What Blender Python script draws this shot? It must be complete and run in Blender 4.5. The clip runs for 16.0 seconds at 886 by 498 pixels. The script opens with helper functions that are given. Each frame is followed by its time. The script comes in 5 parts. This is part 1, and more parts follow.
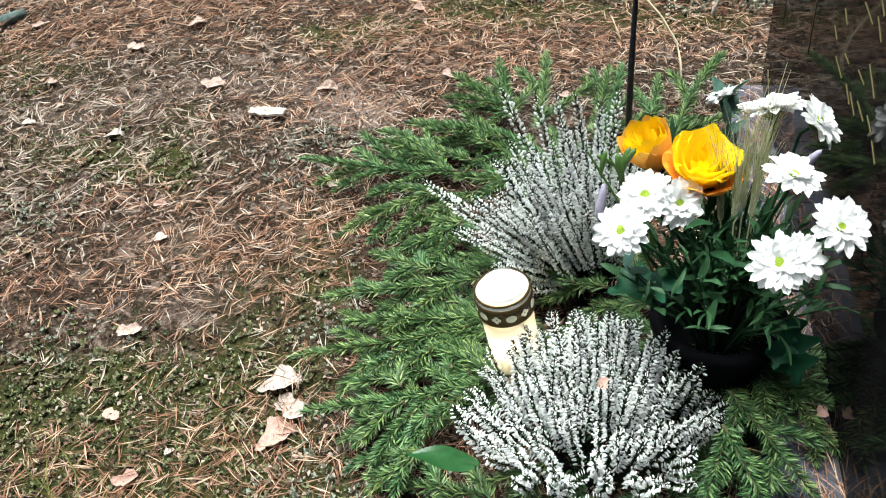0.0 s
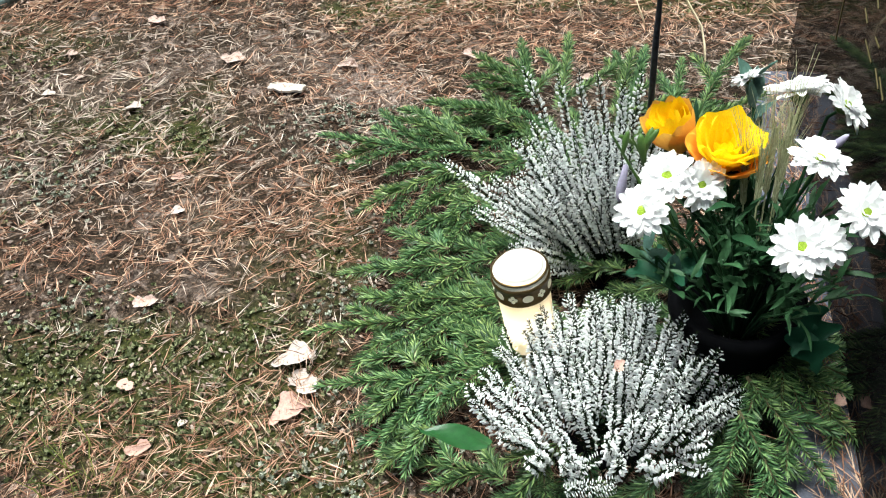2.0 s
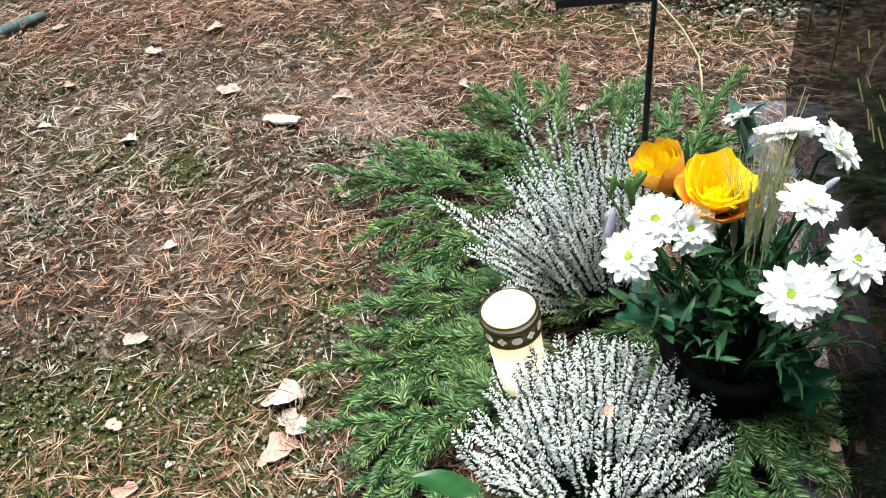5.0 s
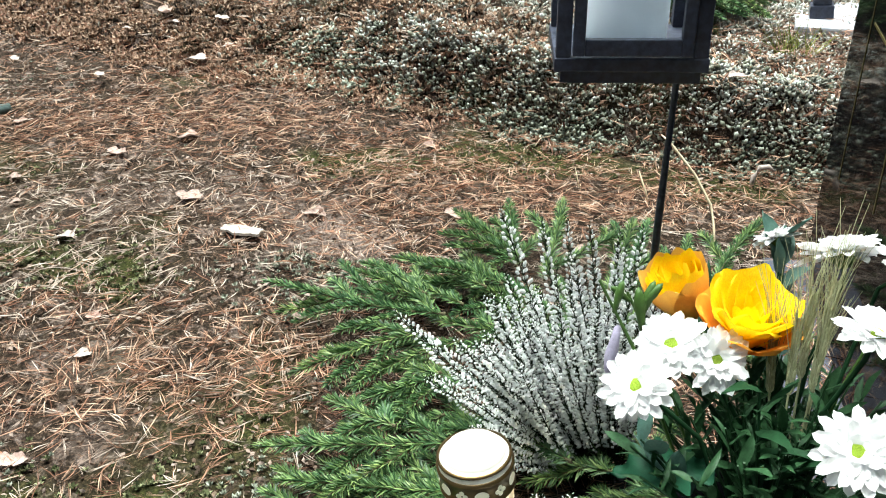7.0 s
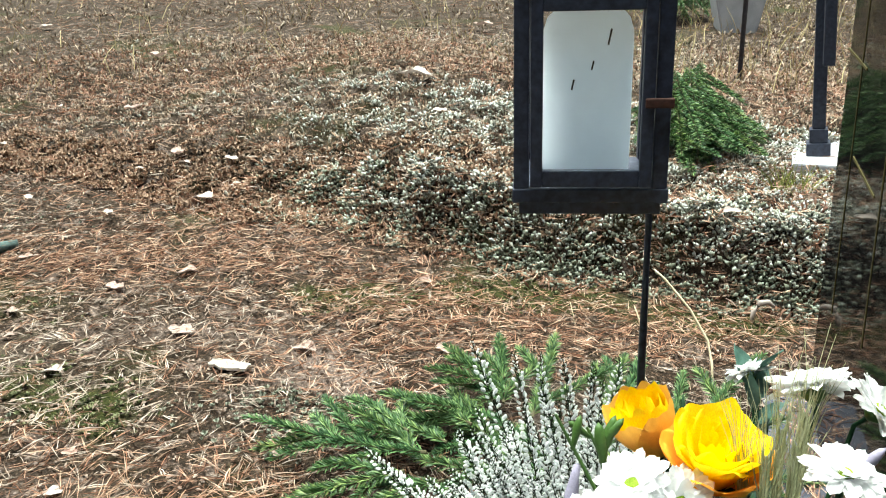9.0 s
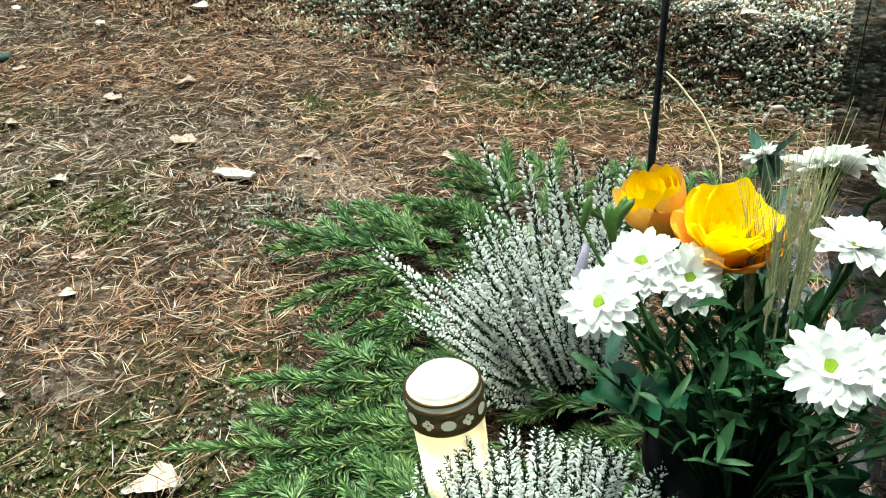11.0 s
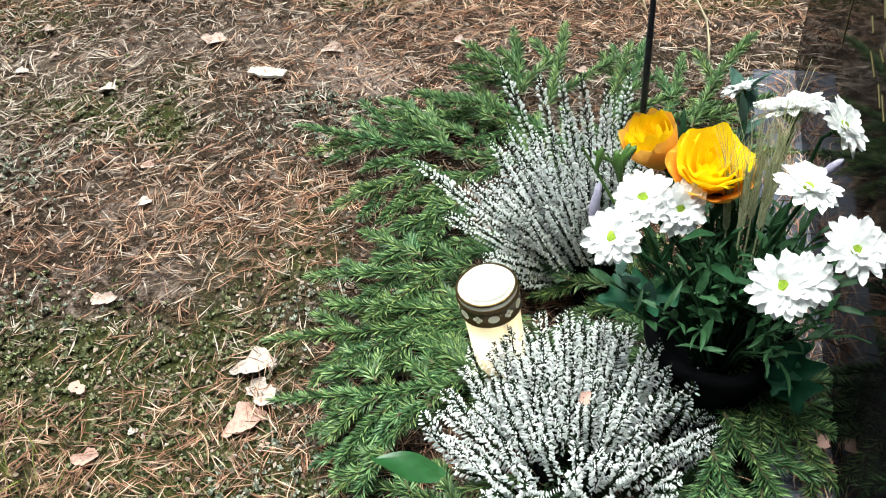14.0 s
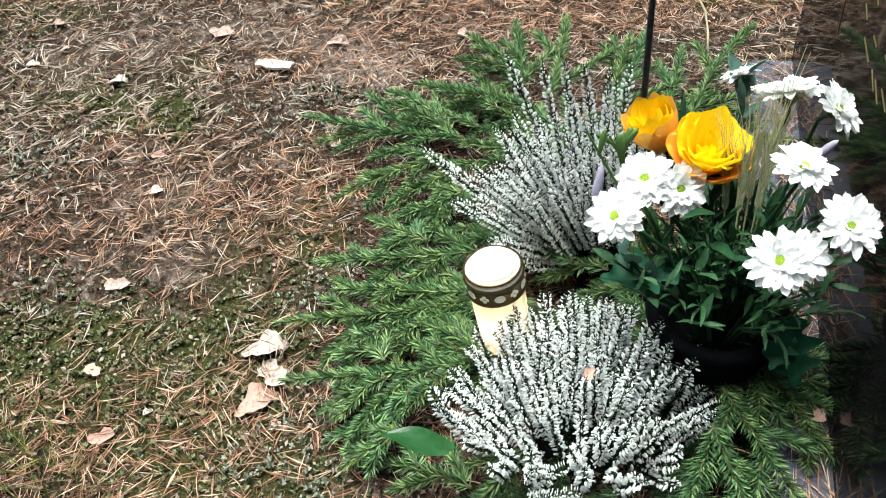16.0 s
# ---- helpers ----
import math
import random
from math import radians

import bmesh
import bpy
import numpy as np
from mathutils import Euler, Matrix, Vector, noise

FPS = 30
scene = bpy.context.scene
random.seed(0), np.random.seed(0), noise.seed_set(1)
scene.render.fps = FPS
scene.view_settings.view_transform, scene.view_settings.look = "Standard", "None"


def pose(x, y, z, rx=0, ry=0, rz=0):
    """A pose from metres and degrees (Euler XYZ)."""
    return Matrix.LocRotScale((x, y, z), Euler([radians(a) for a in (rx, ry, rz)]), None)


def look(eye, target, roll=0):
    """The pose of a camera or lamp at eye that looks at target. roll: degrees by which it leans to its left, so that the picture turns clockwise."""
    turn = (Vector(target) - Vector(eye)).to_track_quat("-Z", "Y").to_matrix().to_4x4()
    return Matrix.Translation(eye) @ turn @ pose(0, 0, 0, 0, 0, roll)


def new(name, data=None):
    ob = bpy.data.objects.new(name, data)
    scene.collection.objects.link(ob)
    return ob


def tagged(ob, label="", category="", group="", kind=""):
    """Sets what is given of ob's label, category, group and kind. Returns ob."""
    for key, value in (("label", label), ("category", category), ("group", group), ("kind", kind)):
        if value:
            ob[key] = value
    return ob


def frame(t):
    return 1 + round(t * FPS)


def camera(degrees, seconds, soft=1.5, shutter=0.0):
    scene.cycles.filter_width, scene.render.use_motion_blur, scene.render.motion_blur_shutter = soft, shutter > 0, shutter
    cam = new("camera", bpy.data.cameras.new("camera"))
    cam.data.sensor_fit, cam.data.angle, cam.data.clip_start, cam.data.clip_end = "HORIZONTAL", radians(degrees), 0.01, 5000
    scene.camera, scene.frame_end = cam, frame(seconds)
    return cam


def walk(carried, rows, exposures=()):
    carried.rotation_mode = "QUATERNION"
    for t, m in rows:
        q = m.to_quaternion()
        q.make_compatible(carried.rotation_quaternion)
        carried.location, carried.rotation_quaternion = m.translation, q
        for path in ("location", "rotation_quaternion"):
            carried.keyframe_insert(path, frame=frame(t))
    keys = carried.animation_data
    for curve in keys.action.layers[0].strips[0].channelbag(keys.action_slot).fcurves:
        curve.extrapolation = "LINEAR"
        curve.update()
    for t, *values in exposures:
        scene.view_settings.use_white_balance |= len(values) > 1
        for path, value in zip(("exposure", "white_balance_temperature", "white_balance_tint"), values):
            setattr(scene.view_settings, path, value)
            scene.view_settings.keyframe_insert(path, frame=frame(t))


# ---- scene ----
cam = camera(53.7, 16.0, 1.1)
EXPOSURES = [(0, 1.17, 6400, 3), (5.5, 1.23, 6400, 2), (8.0, 1.40, 6450, -1), (10.3, 1.54, 6650, -10), (11.0, 1.21, 6650, -14), (12.5, 1.10, 6750, -13), (14.0, 1.15, 6400, 1), (16, 1.15, 6400, 2)]
PATH = [
    (0, (-0.007, -0.003, 0.85), (-0.129, 1.533, -0.425), -7.3),
    (0.5, (-0.004, 0.006, 0.854), (-0.131, 1.54, -0.423), -7.5),
    (1, (-0.015, 0.003, 0.851), (-0.147, 1.537, -0.425), -7.1),
    (1.5, (-0.014, 0.002, 0.841), (-0.167, 1.531, -0.44), -7.1),
    (2, (-0.011, -0.004, 0.84), (-0.168, 1.511, -0.456), -6.8),
    (2.5, (-0.019, -0.002, 0.834), (-0.176, 1.498, -0.479), -6.2),
    (3, (-0.02, 0.009, 0.83), (-0.178, 1.483, -0.512), -6.3),
    (3.2, (-0.017, 0.01, 0.83), (-0.178, 1.477, -0.52), -6.3),
    (5.3, (0.012, 0.029, 0.867), (-0.163, 1.602, -0.355), -7.2),
    (5.5, (0.011, 0.04, 0.875), (-0.162, 1.652, -0.297), -6.5),
    (6, (0.017, 0.058, 0.822), (-0.143, 1.711, -0.293), -4.9),
    (6.5, (0.008, 0.11, 0.738), (-0.144, 1.829, -0.272), -2.6),
    (7, (0.018, 0.132, 0.696), (-0.127, 1.899, -0.229), -1.0),
    (7.5, (0.032, 0.148, 0.683), (-0.134, 1.933, -0.205), -0.9),
    (8, (0.056, 0.161, 0.68), (-0.15, 1.979, -0.128), -1.7),
    (8.2, (0.061, 0.158, 0.685), (-0.147, 2.0, -0.066), -1.8),
    (10.3, (0.074, 0.141, 0.671), (-0.149, 2.037, 0.076), -1.5),
    (10.5, (0.07, 0.146, 0.662), (-0.154, 1.992, -0.074), -1.9),
    (11, (0.067, 0.146, 0.646), (-0.151, 1.875, -0.336), -2.3),
    (11.5, (0.062, 0.145, 0.649), (-0.149, 1.778, -0.486), -2.3),
    (12, (0.061, 0.134, 0.669), (-0.14, 1.698, -0.561), -2.4),
    (12.5, (0.055, 0.114, 0.719), (-0.145, 1.652, -0.543), -3.1),
    (13, (0.047, 0.082, 0.777), (-0.154, 1.582, -0.531), -4.5),
    (13.5, (0.042, 0.063, 0.814), (-0.161, 1.537, -0.522), -5.8),
    (14, (0.039, 0.072, 0.831), (-0.16, 1.537, -0.515), -6.2),
    (14.5, (0.035, 0.054, 0.843), (-0.164, 1.52, -0.503), -6.3),
    (15, (0.032, 0.044, 0.836), (-0.166, 1.51, -0.51), -6.4),
    (15.5, (0.032, 0.041, 0.836), (-0.165, 1.508, -0.51), -6.2),
    (16, (0.033, 0.041, 0.836), (-0.164, 1.506, -0.511), -6.3),
]
walk(cam, [(t, look(eye, target, roll)) for t, eye, target, roll in PATH], EXPOSURES)

# ---- world and light: an overcast autumn day ----
world = bpy.data.worlds.new("overcast_sky")
scene.world = world
world.use_nodes = True
wn = world.node_tree
sky = wn.nodes.new("ShaderNodeTexSky")
sky.sky_type = "NISHITA"
sky.sun_disc = False
sky.sun_elevation, sky.sun_rotation = radians(77), radians(-32)
sky.air_density, sky.dust_density, sky.ozone_density = 1.0, 4.0, 1.0
bg = wn.nodes["Background"]
wn.links.new(sky.outputs[0], bg.inputs[0])
bg.inputs[1].default_value = 0.024
sun = new("sun", bpy.data.lights.new("sun", "SUN"))
sun.data.energy, sun.data.angle, sun.data.color = 5.9, radians(54), (0.97, 0.985, 0.97)
sun.matrix_world = look((-0.40, 1.45, 3.5), (0, 0.8, 0))


# ---- materials ----
class Nodes:
    """A short way to write one node material."""

    def __init__(self, name, rough=0.7, metal=0.0, spec=0.4):
        self.mat = bpy.data.materials.new(name)
        self.mat.use_nodes = True
        self.tree = self.mat.node_tree
        self.bsdf = self.tree.nodes["Principled BSDF"]
        self.put("Roughness", rough), self.put("Metallic", metal), self.put("Specular IOR Level", spec)
        self.coord = self.tree.nodes.new("ShaderNodeTexCoord").outputs["Object"]

    def put(self, socket, value):
        if isinstance(value, bpy.types.NodeSocket):
            self.tree.links.new(value, self.bsdf.inputs[socket])
        else:
            self.bsdf.inputs[socket].default_value = (*value, 1) if isinstance(value, tuple) else value
        return self

    def noise(self, scale, detail=4.0, rough=0.6, stretch=None, warp=0.0):
        n = self.tree.nodes.new("ShaderNodeTexNoise")
        n.inputs["Scale"].default_value, n.inputs["Detail"].default_value = scale, detail
        n.inputs["Roughness"].default_value, n.inputs["Distortion"].default_value = rough, warp
        source = self.coord
        if stretch:
            m = self.tree.nodes.new("ShaderNodeMapping")
            m.inputs["Scale"].default_value = stretch
            self.tree.links.new(source, m.inputs[0])
            source = m.outputs[0]
        self.tree.links.new(source, n.inputs["Vector"])
        return n.outputs["Fac"]

    def ramp(self, fac, *stops):
        r = self.tree.nodes.new("ShaderNodeValToRGB")
        e = r.color_ramp.elements
        while len(e) < len(stops):
            e.new(0.5)
        for el, (at, col) in zip(e, stops):
            el.position = at
            el.color = (*col, 1) if isinstance(col, tuple) else (col, col, col, 1)
        self.tree.links.new(fac, r.inputs[0])
        return r.outputs[0]

    def mix(self, fac, a, b, how="MIX"):
        m = self.tree.nodes.new("ShaderNodeMix")
        m.data_type, m.blend_type = "RGBA", how
        for socket, v in ((m.inputs[0], fac), (m.inputs[6], a), (m.inputs[7], b)):
            if isinstance(v, bpy.types.NodeSocket):
                self.tree.links.new(v, socket)
            else:
                socket.default_value = (*v, 1) if isinstance(v, tuple) else v
        return m.outputs[2]

    def island(self):
        return self.tree.nodes.new("ShaderNodeNewGeometry").outputs["Random Per Island"]

    def each(self):
        return self.tree.nodes.new("ShaderNodeObjectInfo").outputs["Random"]

    def bump(self, height, strength=0.4, distance=0.002):
        b = self.tree.nodes.new("ShaderNodeBump")
        b.inputs["Strength"].default_value, b.inputs["Distance"].default_value = strength, distance
        self.tree.links.new(height, b.inputs["Height"])
        return self.put("Normal", b.outputs[0])

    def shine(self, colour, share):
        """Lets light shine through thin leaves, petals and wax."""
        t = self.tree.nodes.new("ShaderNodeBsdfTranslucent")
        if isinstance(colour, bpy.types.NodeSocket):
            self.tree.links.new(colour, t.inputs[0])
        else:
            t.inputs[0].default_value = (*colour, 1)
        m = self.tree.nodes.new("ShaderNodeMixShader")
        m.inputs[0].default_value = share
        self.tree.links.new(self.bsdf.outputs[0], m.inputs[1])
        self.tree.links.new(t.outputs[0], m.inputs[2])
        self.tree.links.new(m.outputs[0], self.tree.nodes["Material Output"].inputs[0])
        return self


def soil_material():
    """Dark crumbly soil; the sheet's own attributes say where bare sand and moss film lie."""
    n = Nodes("soil", 0.95, spec=0.12)
    fine = n.noise(260, 6, 0.75)
    mid = n.noise(34, 6, 0.7, warp=0.6)
    big = n.noise(3.2, 4, 0.55, warp=0.4)

    def zone(name):
        a = n.tree.nodes.new("ShaderNodeAttribute")
        a.attribute_name = name
        return n.mix(0.45, a.outputs["Color"], mid, "MULTIPLY")

    base = n.ramp(fine, (0.38, (0.007, 0.005, 0.0035)), (0.52, (0.026, 0.017, 0.011)), (0.72, (0.13, 0.088, 0.06)))
    pale = n.ramp(fine, (0.36, (0.05, 0.036, 0.03)), (0.5, (0.23, 0.17, 0.145)), (0.66, (0.5, 0.41, 0.37)))
    moss = n.ramp(fine, (0.36, (0.008, 0.010, 0.003)), (0.54, (0.034, 0.038, 0.009)), (0.72, (0.10, 0.105, 0.025)))
    col = n.mix(n.ramp(mid, (0.52, 0.0), (0.66, 0.6)), base, pale)
    col = n.mix(n.ramp(big, (0.55, 0.0), (0.68, 0.6)), col, moss)
    col = n.mix(n.ramp(zone("moss_film"), (0.22, 0.0), (0.5, 0.9)), col, moss)
    col = n.mix(n.ramp(zone("bare_sand"), (0.24, 0.0), (0.62, 0.55)), col, pale)
    n.put("Base Color", col)
    return n.bump(n.mix(0.5, fine, mid), 0.9, 0.006).mat


def varied(name, dark, light, rough=0.75, shine=0.0, spec=0.12, mid=None, speck=0.35):
    n = Nodes(name, rough, spec=spec)
    stops = [(0.0, dark), (1.0, light)] if mid is None else [(0.0, dark), (0.5, mid), (1.0, light)]
    col = n.ramp(n.island(), *stops)
    col = n.mix(speck, col, n.ramp(n.noise(400, 3), (0.3, 0.35), (0.7, 1.0)), "MULTIPLY")
    n.put("Base Color", col)
    return n.shine(col, shine).mat if shine else n.mat


SOIL = soil_material()
NEEDLE = varied("dry_pine_needles", (0.05, 0.025, 0.018), (0.68, 0.50, 0.37), 0.6, mid=(0.35, 0.17, 0.105))
OLD_NEEDLE = varied("old_broken_needles", (0.03, 0.017, 0.012), (0.36, 0.23, 0.16), 0.8, mid=(0.13, 0.07, 0.045))
PALE_NEEDLE = varied("bleached_needles", (0.26, 0.18, 0.14), (0.66, 0.56, 0.48), 0.7)
MOSS = varied("olive_moss", (0.016, 0.021, 0.009), (0.33, 0.34, 0.19), 0.85, 0.15, mid=(0.082, 0.096, 0.040))
LICHEN = varied("grey_lichen", (0.08, 0.09, 0.065), (0.44, 0.46, 0.38), 0.9, mid=(0.21, 0.225, 0.175))
CUSHION = varied("cushion_shoots", (0.10, 0.085, 0.06), (0.74, 0.74, 0.68), 0.85, 0.15, mid=(0.34, 0.31, 0.235))
OLIVE = varied("olive_brown_shoots", (0.08, 0.06, 0.042), (0.78, 0.64, 0.51), 0.85, 0.1, mid=(0.41, 0.305, 0.225))
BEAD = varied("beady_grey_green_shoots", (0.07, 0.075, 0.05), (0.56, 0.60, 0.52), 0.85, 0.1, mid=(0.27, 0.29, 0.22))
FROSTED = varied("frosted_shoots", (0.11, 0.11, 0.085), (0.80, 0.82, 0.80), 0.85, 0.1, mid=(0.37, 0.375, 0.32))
RUST = varied("rusty_shoots", (0.08, 0.035, 0.025), (0.62, 0.37, 0.27), 0.85)
WITHERED = varied("withered_cushions", (0.06, 0.038, 0.026), (0.60, 0.44, 0.33), 0.85, mid=(0.27, 0.175, 0.12))
STRAW = varied("dry_grass", (0.36, 0.27, 0.13), (0.66, 0.55, 0.32), 0.6, 0.2)


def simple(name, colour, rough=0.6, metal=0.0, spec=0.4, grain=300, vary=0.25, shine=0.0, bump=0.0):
    n = Nodes(name, rough, metal, spec)
    f = n.noise(grain, 4)
    c = n.noise(grain / 12, 3)
    lo = tuple(v * (1 - vary) for v in colour)
    hi = tuple(min(1.0, v * (1 + vary)) for v in colour)
    col = n.mix(0.5, n.ramp(f, (0.3, lo), (0.7, hi)), n.ramp(c, (0.35, lo), (0.65, hi)))
    n.put("Base Color", col)
    if bump:
        n.bump(f, bump, 0.001)
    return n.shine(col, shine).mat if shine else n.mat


def spruce_material():
    n = Nodes("spruce_needles", 0.45, spec=0.4)
    a = n.ramp(n.island(), (0.0, (0.014, 0.042, 0.019)), (0.5, (0.074, 0.158, 0.066)), (1.0, (0.25, 0.38, 0.165)))
    b = n.ramp(n.each(), (0.0, (0.85, 0.95, 0.85)), (1.0, (1.22, 1.04, 0.8)))
    col = n.mix(1.0, a, b, "MULTIPLY")
    col = n.mix(n.ramp(n.noise(3.5, 3, 0.6), (0.60, 0.0), (0.70, 0.55)), col, (0.36, 0.45, 0.36))
    n.put("Base Color", col)
    return n.shine(col, 0.28).mat


SPRUCE = spruce_material()
BARK = simple("twig_bark", (0.075, 0.065, 0.03), 0.85, grain=500, vary=0.5, bump=0.4)
FLORET = varied("heather_florets", (0.80, 0.82, 0.79), (0.96, 0.96, 0.96), 0.7, 0.35, mid=(0.94, 0.95, 0.95), speck=0.08)
# Dark green foliage, darkened further: the shade between bells is put into its colour.
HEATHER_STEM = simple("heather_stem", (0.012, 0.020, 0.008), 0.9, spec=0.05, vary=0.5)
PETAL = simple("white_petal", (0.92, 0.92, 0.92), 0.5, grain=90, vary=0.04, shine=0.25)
EYE_GREEN = simple("yellow_green_disc", (0.30, 0.44, 0.03), 0.75, vary=0.6, grain=700, bump=0.9)
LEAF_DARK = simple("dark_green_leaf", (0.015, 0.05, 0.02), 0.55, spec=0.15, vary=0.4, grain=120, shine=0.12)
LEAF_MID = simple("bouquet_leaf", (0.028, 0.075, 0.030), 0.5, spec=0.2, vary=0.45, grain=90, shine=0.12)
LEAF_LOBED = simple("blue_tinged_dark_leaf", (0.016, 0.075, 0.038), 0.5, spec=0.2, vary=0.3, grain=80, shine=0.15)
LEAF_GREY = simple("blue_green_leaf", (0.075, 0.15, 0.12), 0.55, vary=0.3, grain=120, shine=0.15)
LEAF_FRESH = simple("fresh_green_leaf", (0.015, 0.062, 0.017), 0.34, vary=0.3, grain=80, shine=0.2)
BUD_GREEN = simple("green_bud", (0.055, 0.115, 0.022), 0.5, vary=0.35, grain=150)
BUD_VIOLET = simple("violet_petal", (0.46, 0.42, 0.56), 0.5, vary=0.3, grain=90, shine=0.2)


def rose_material():
    n = Nodes("orange_yellow_rose_petal", 0.5, spec=0.3)
    col = n.ramp(n.noise(28, 3), (0.3, (0.98, 0.58, 0.012)), (0.5, (0.99, 0.74, 0.012)), (0.75, (1.0, 0.82, 0.02)))
    n.put("Base Color", col)
    return n.shine(col, 0.3).mat


def stone_material():
    n = Nodes("polished_black_granite", 0.06, spec=0.035)
    speck = n.noise(700, 2)
    cloud = n.noise(9, 5, 0.6, (1, 1, 0.12))
    col = n.mix(0.6, n.ramp(speck, (0.45, (0.003, 0.003, 0.0035)), (0.75, (0.014, 0.013, 0.014))),
                n.ramp(cloud, (0.35, (0.003, 0.003, 0.0035)), (0.7, (0.010, 0.009, 0.009))))
    n.put("Base Color", col)
    n.put("Roughness", n.ramp(n.noise(40, 4, 0.6, (1, 1, 0.08)), (0.35, 0.02), (0.7, 0.09)))
    return n.mat


def metal_black():
    n = Nodes("weathered_black_iron", 0.45, 0.0, 0.5)
    rust = n.ramp(n.noise(45, 5, 0.65, warp=0.8), (0.66, 0.0), (0.76, 1.0))
    col = n.mix(rust, n.ramp(n.noise(160, 3), (0.3, (0.012, 0.015, 0.028)), (0.7, (0.038, 0.046, 0.078))), (0.10, 0.04, 0.025))
    n.put("Base Color", col)
    n.put("Roughness", n.ramp(n.noise(60, 3), (0.3, 0.3), (0.7, 0.65)))
    return n.bump(n.noise(250, 3), 0.25, 0.0008).mat


ROSE = rose_material()
ROSE_OUTER = simple("orange_outer_petal", (0.95, 0.40, 0.045), 0.5, grain=60, vary=0.15, shine=0.25)
ROSE_BUD = simple("peach_bud_petal", (0.97, 0.55, 0.10), 0.5, grain=60, vary=0.15, shine=0.3)
GRANITE = stone_material()
IRON = metal_black()
PLINTH = simple("grey_granite", (0.085, 0.09, 0.115), 0.85, spec=0.12, grain=500, vary=0.4, bump=0.5)
PALE_STONE = simple("pale_grey_slab", (0.42, 0.43, 0.47), 0.75, grain=300, vary=0.2, bump=0.2)
GOLD_INK = simple("gold_inlay", (0.085, 0.068, 0.018), 0.6, 0.2, vary=0.3, grain=200)
BLACK_PLASTIC = simple("black_plastic", (0.004, 0.004, 0.005), 0.8, spec=0.05, vary=0.4)
# Gold metal, paled: the bright sky it mirrors is put into the base colour.
LID_GOLD = simple("sky_paled_gold_lid", (0.92, 0.89, 0.80), 0.3, 0.35, vary=0.04, grain=60)
LID_BAND = simple("bronze_band", (0.13, 0.085, 0.035), 0.32, 0.8, vary=0.25, grain=90)
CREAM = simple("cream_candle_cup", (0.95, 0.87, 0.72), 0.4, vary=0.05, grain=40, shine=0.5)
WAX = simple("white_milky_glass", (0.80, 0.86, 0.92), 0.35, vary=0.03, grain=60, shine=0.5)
SOOT = simple("soot", (0.03, 0.025, 0.02), 0.9)
RUSTY = simple("rusty_iron", (0.075, 0.028, 0.02), 0.8, vary=0.5, grain=200, bump=0.4)
# Cut-outs are closed pieces; the candlelight through them is put into their cream.
MOTIF_LIT = simple("cutout_candlelight", (0.97, 0.90, 0.70), 0.5, vary=0.05)
TWINE = simple("dry_stalk", (0.60, 0.50, 0.34), 0.7, vary=0.25)
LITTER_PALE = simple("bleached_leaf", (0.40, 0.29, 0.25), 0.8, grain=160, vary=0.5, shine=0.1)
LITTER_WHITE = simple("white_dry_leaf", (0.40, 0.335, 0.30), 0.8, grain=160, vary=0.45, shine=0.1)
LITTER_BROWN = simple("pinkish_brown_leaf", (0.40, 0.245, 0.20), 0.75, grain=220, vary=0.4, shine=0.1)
BIRCH = simple("pale_bark_flake", (0.46, 0.41, 0.36), 0.85, grain=160, vary=0.6, bump=0.6)
LICHEN_STICK = simple("lichen_on_stick", (0.065, 0.095, 0.088), 0.9, grain=180, vary=0.9, bump=0.8)
flame_nodes = Nodes("candle_flame")
flame_nodes.put("Base Color", (1.0, 0.7, 0.3)).put("Emission Color", (1.0, 0.88, 0.72)).put("Emission Strength", 32.0)
FLAME = flame_nodes.mat
small_flame = Nodes("small_candle_flame")
small_flame.put("Base Color", (1.0, 0.7, 0.3)).put("Emission Color", (1.0, 0.80, 0.55)).put("Emission Strength", 4.0)
SMALL_FLAME = small_flame.mat
glass_nodes = Nodes("lantern_glass", 0.02)
glass_nodes.put("Base Color", (0.98, 0.99, 0.99)).put("Transmission Weight", 1.0).put("IOR", 1.01)
GLASS = glass_nodes.mat


# ---- building helpers ----
rng = np.random.default_rng(7)


def mesh_np(name, v, f, mats, which=None, smooth=False):
    """A mesh from arrays: v (n, 3), f (m, 3 or 4), an index of material for each face."""
    me = bpy.data.meshes.new(name)
    v, f = np.asarray(v, np.float32), np.asarray(f, np.int32)
    k = f.shape[1]
    me.vertices.add(len(v)), me.loops.add(f.size), me.polygons.add(len(f))
    me.vertices.foreach_set("co", v.ravel())
    me.loops.foreach_set("vertex_index", f.ravel())
    me.polygons.foreach_set("loop_start", np.arange(0, f.size, k, dtype=np.int32))
    for m in mats:
        me.materials.append(m)
    if which is not None:
        me.polygons.foreach_set("material_index", np.asarray(which, np.int32))
    me.update(calc_edges=True)
    me.polygons.foreach_set("use_smooth", np.full(len(f), smooth))
    return me


def bases(d, roll):
    """For directions d (n, 3): matrices whose third column is d."""
    d = d / np.linalg.norm(d, axis=1, keepdims=True)
    ref = np.where(np.abs(d[:, 2:3]) < 0.95, np.array([[0.0, 0, 1]]), np.array([[1.0, 0, 0]]))
    x = np.cross(ref, d)
    x /= np.linalg.norm(x, axis=1, keepdims=True)
    y = np.cross(d, x)
    c, s = np.cos(roll)[:, None], np.sin(roll)[:, None]
    return np.stack([x * c + y * s, y * c - x * s, d], axis=2)


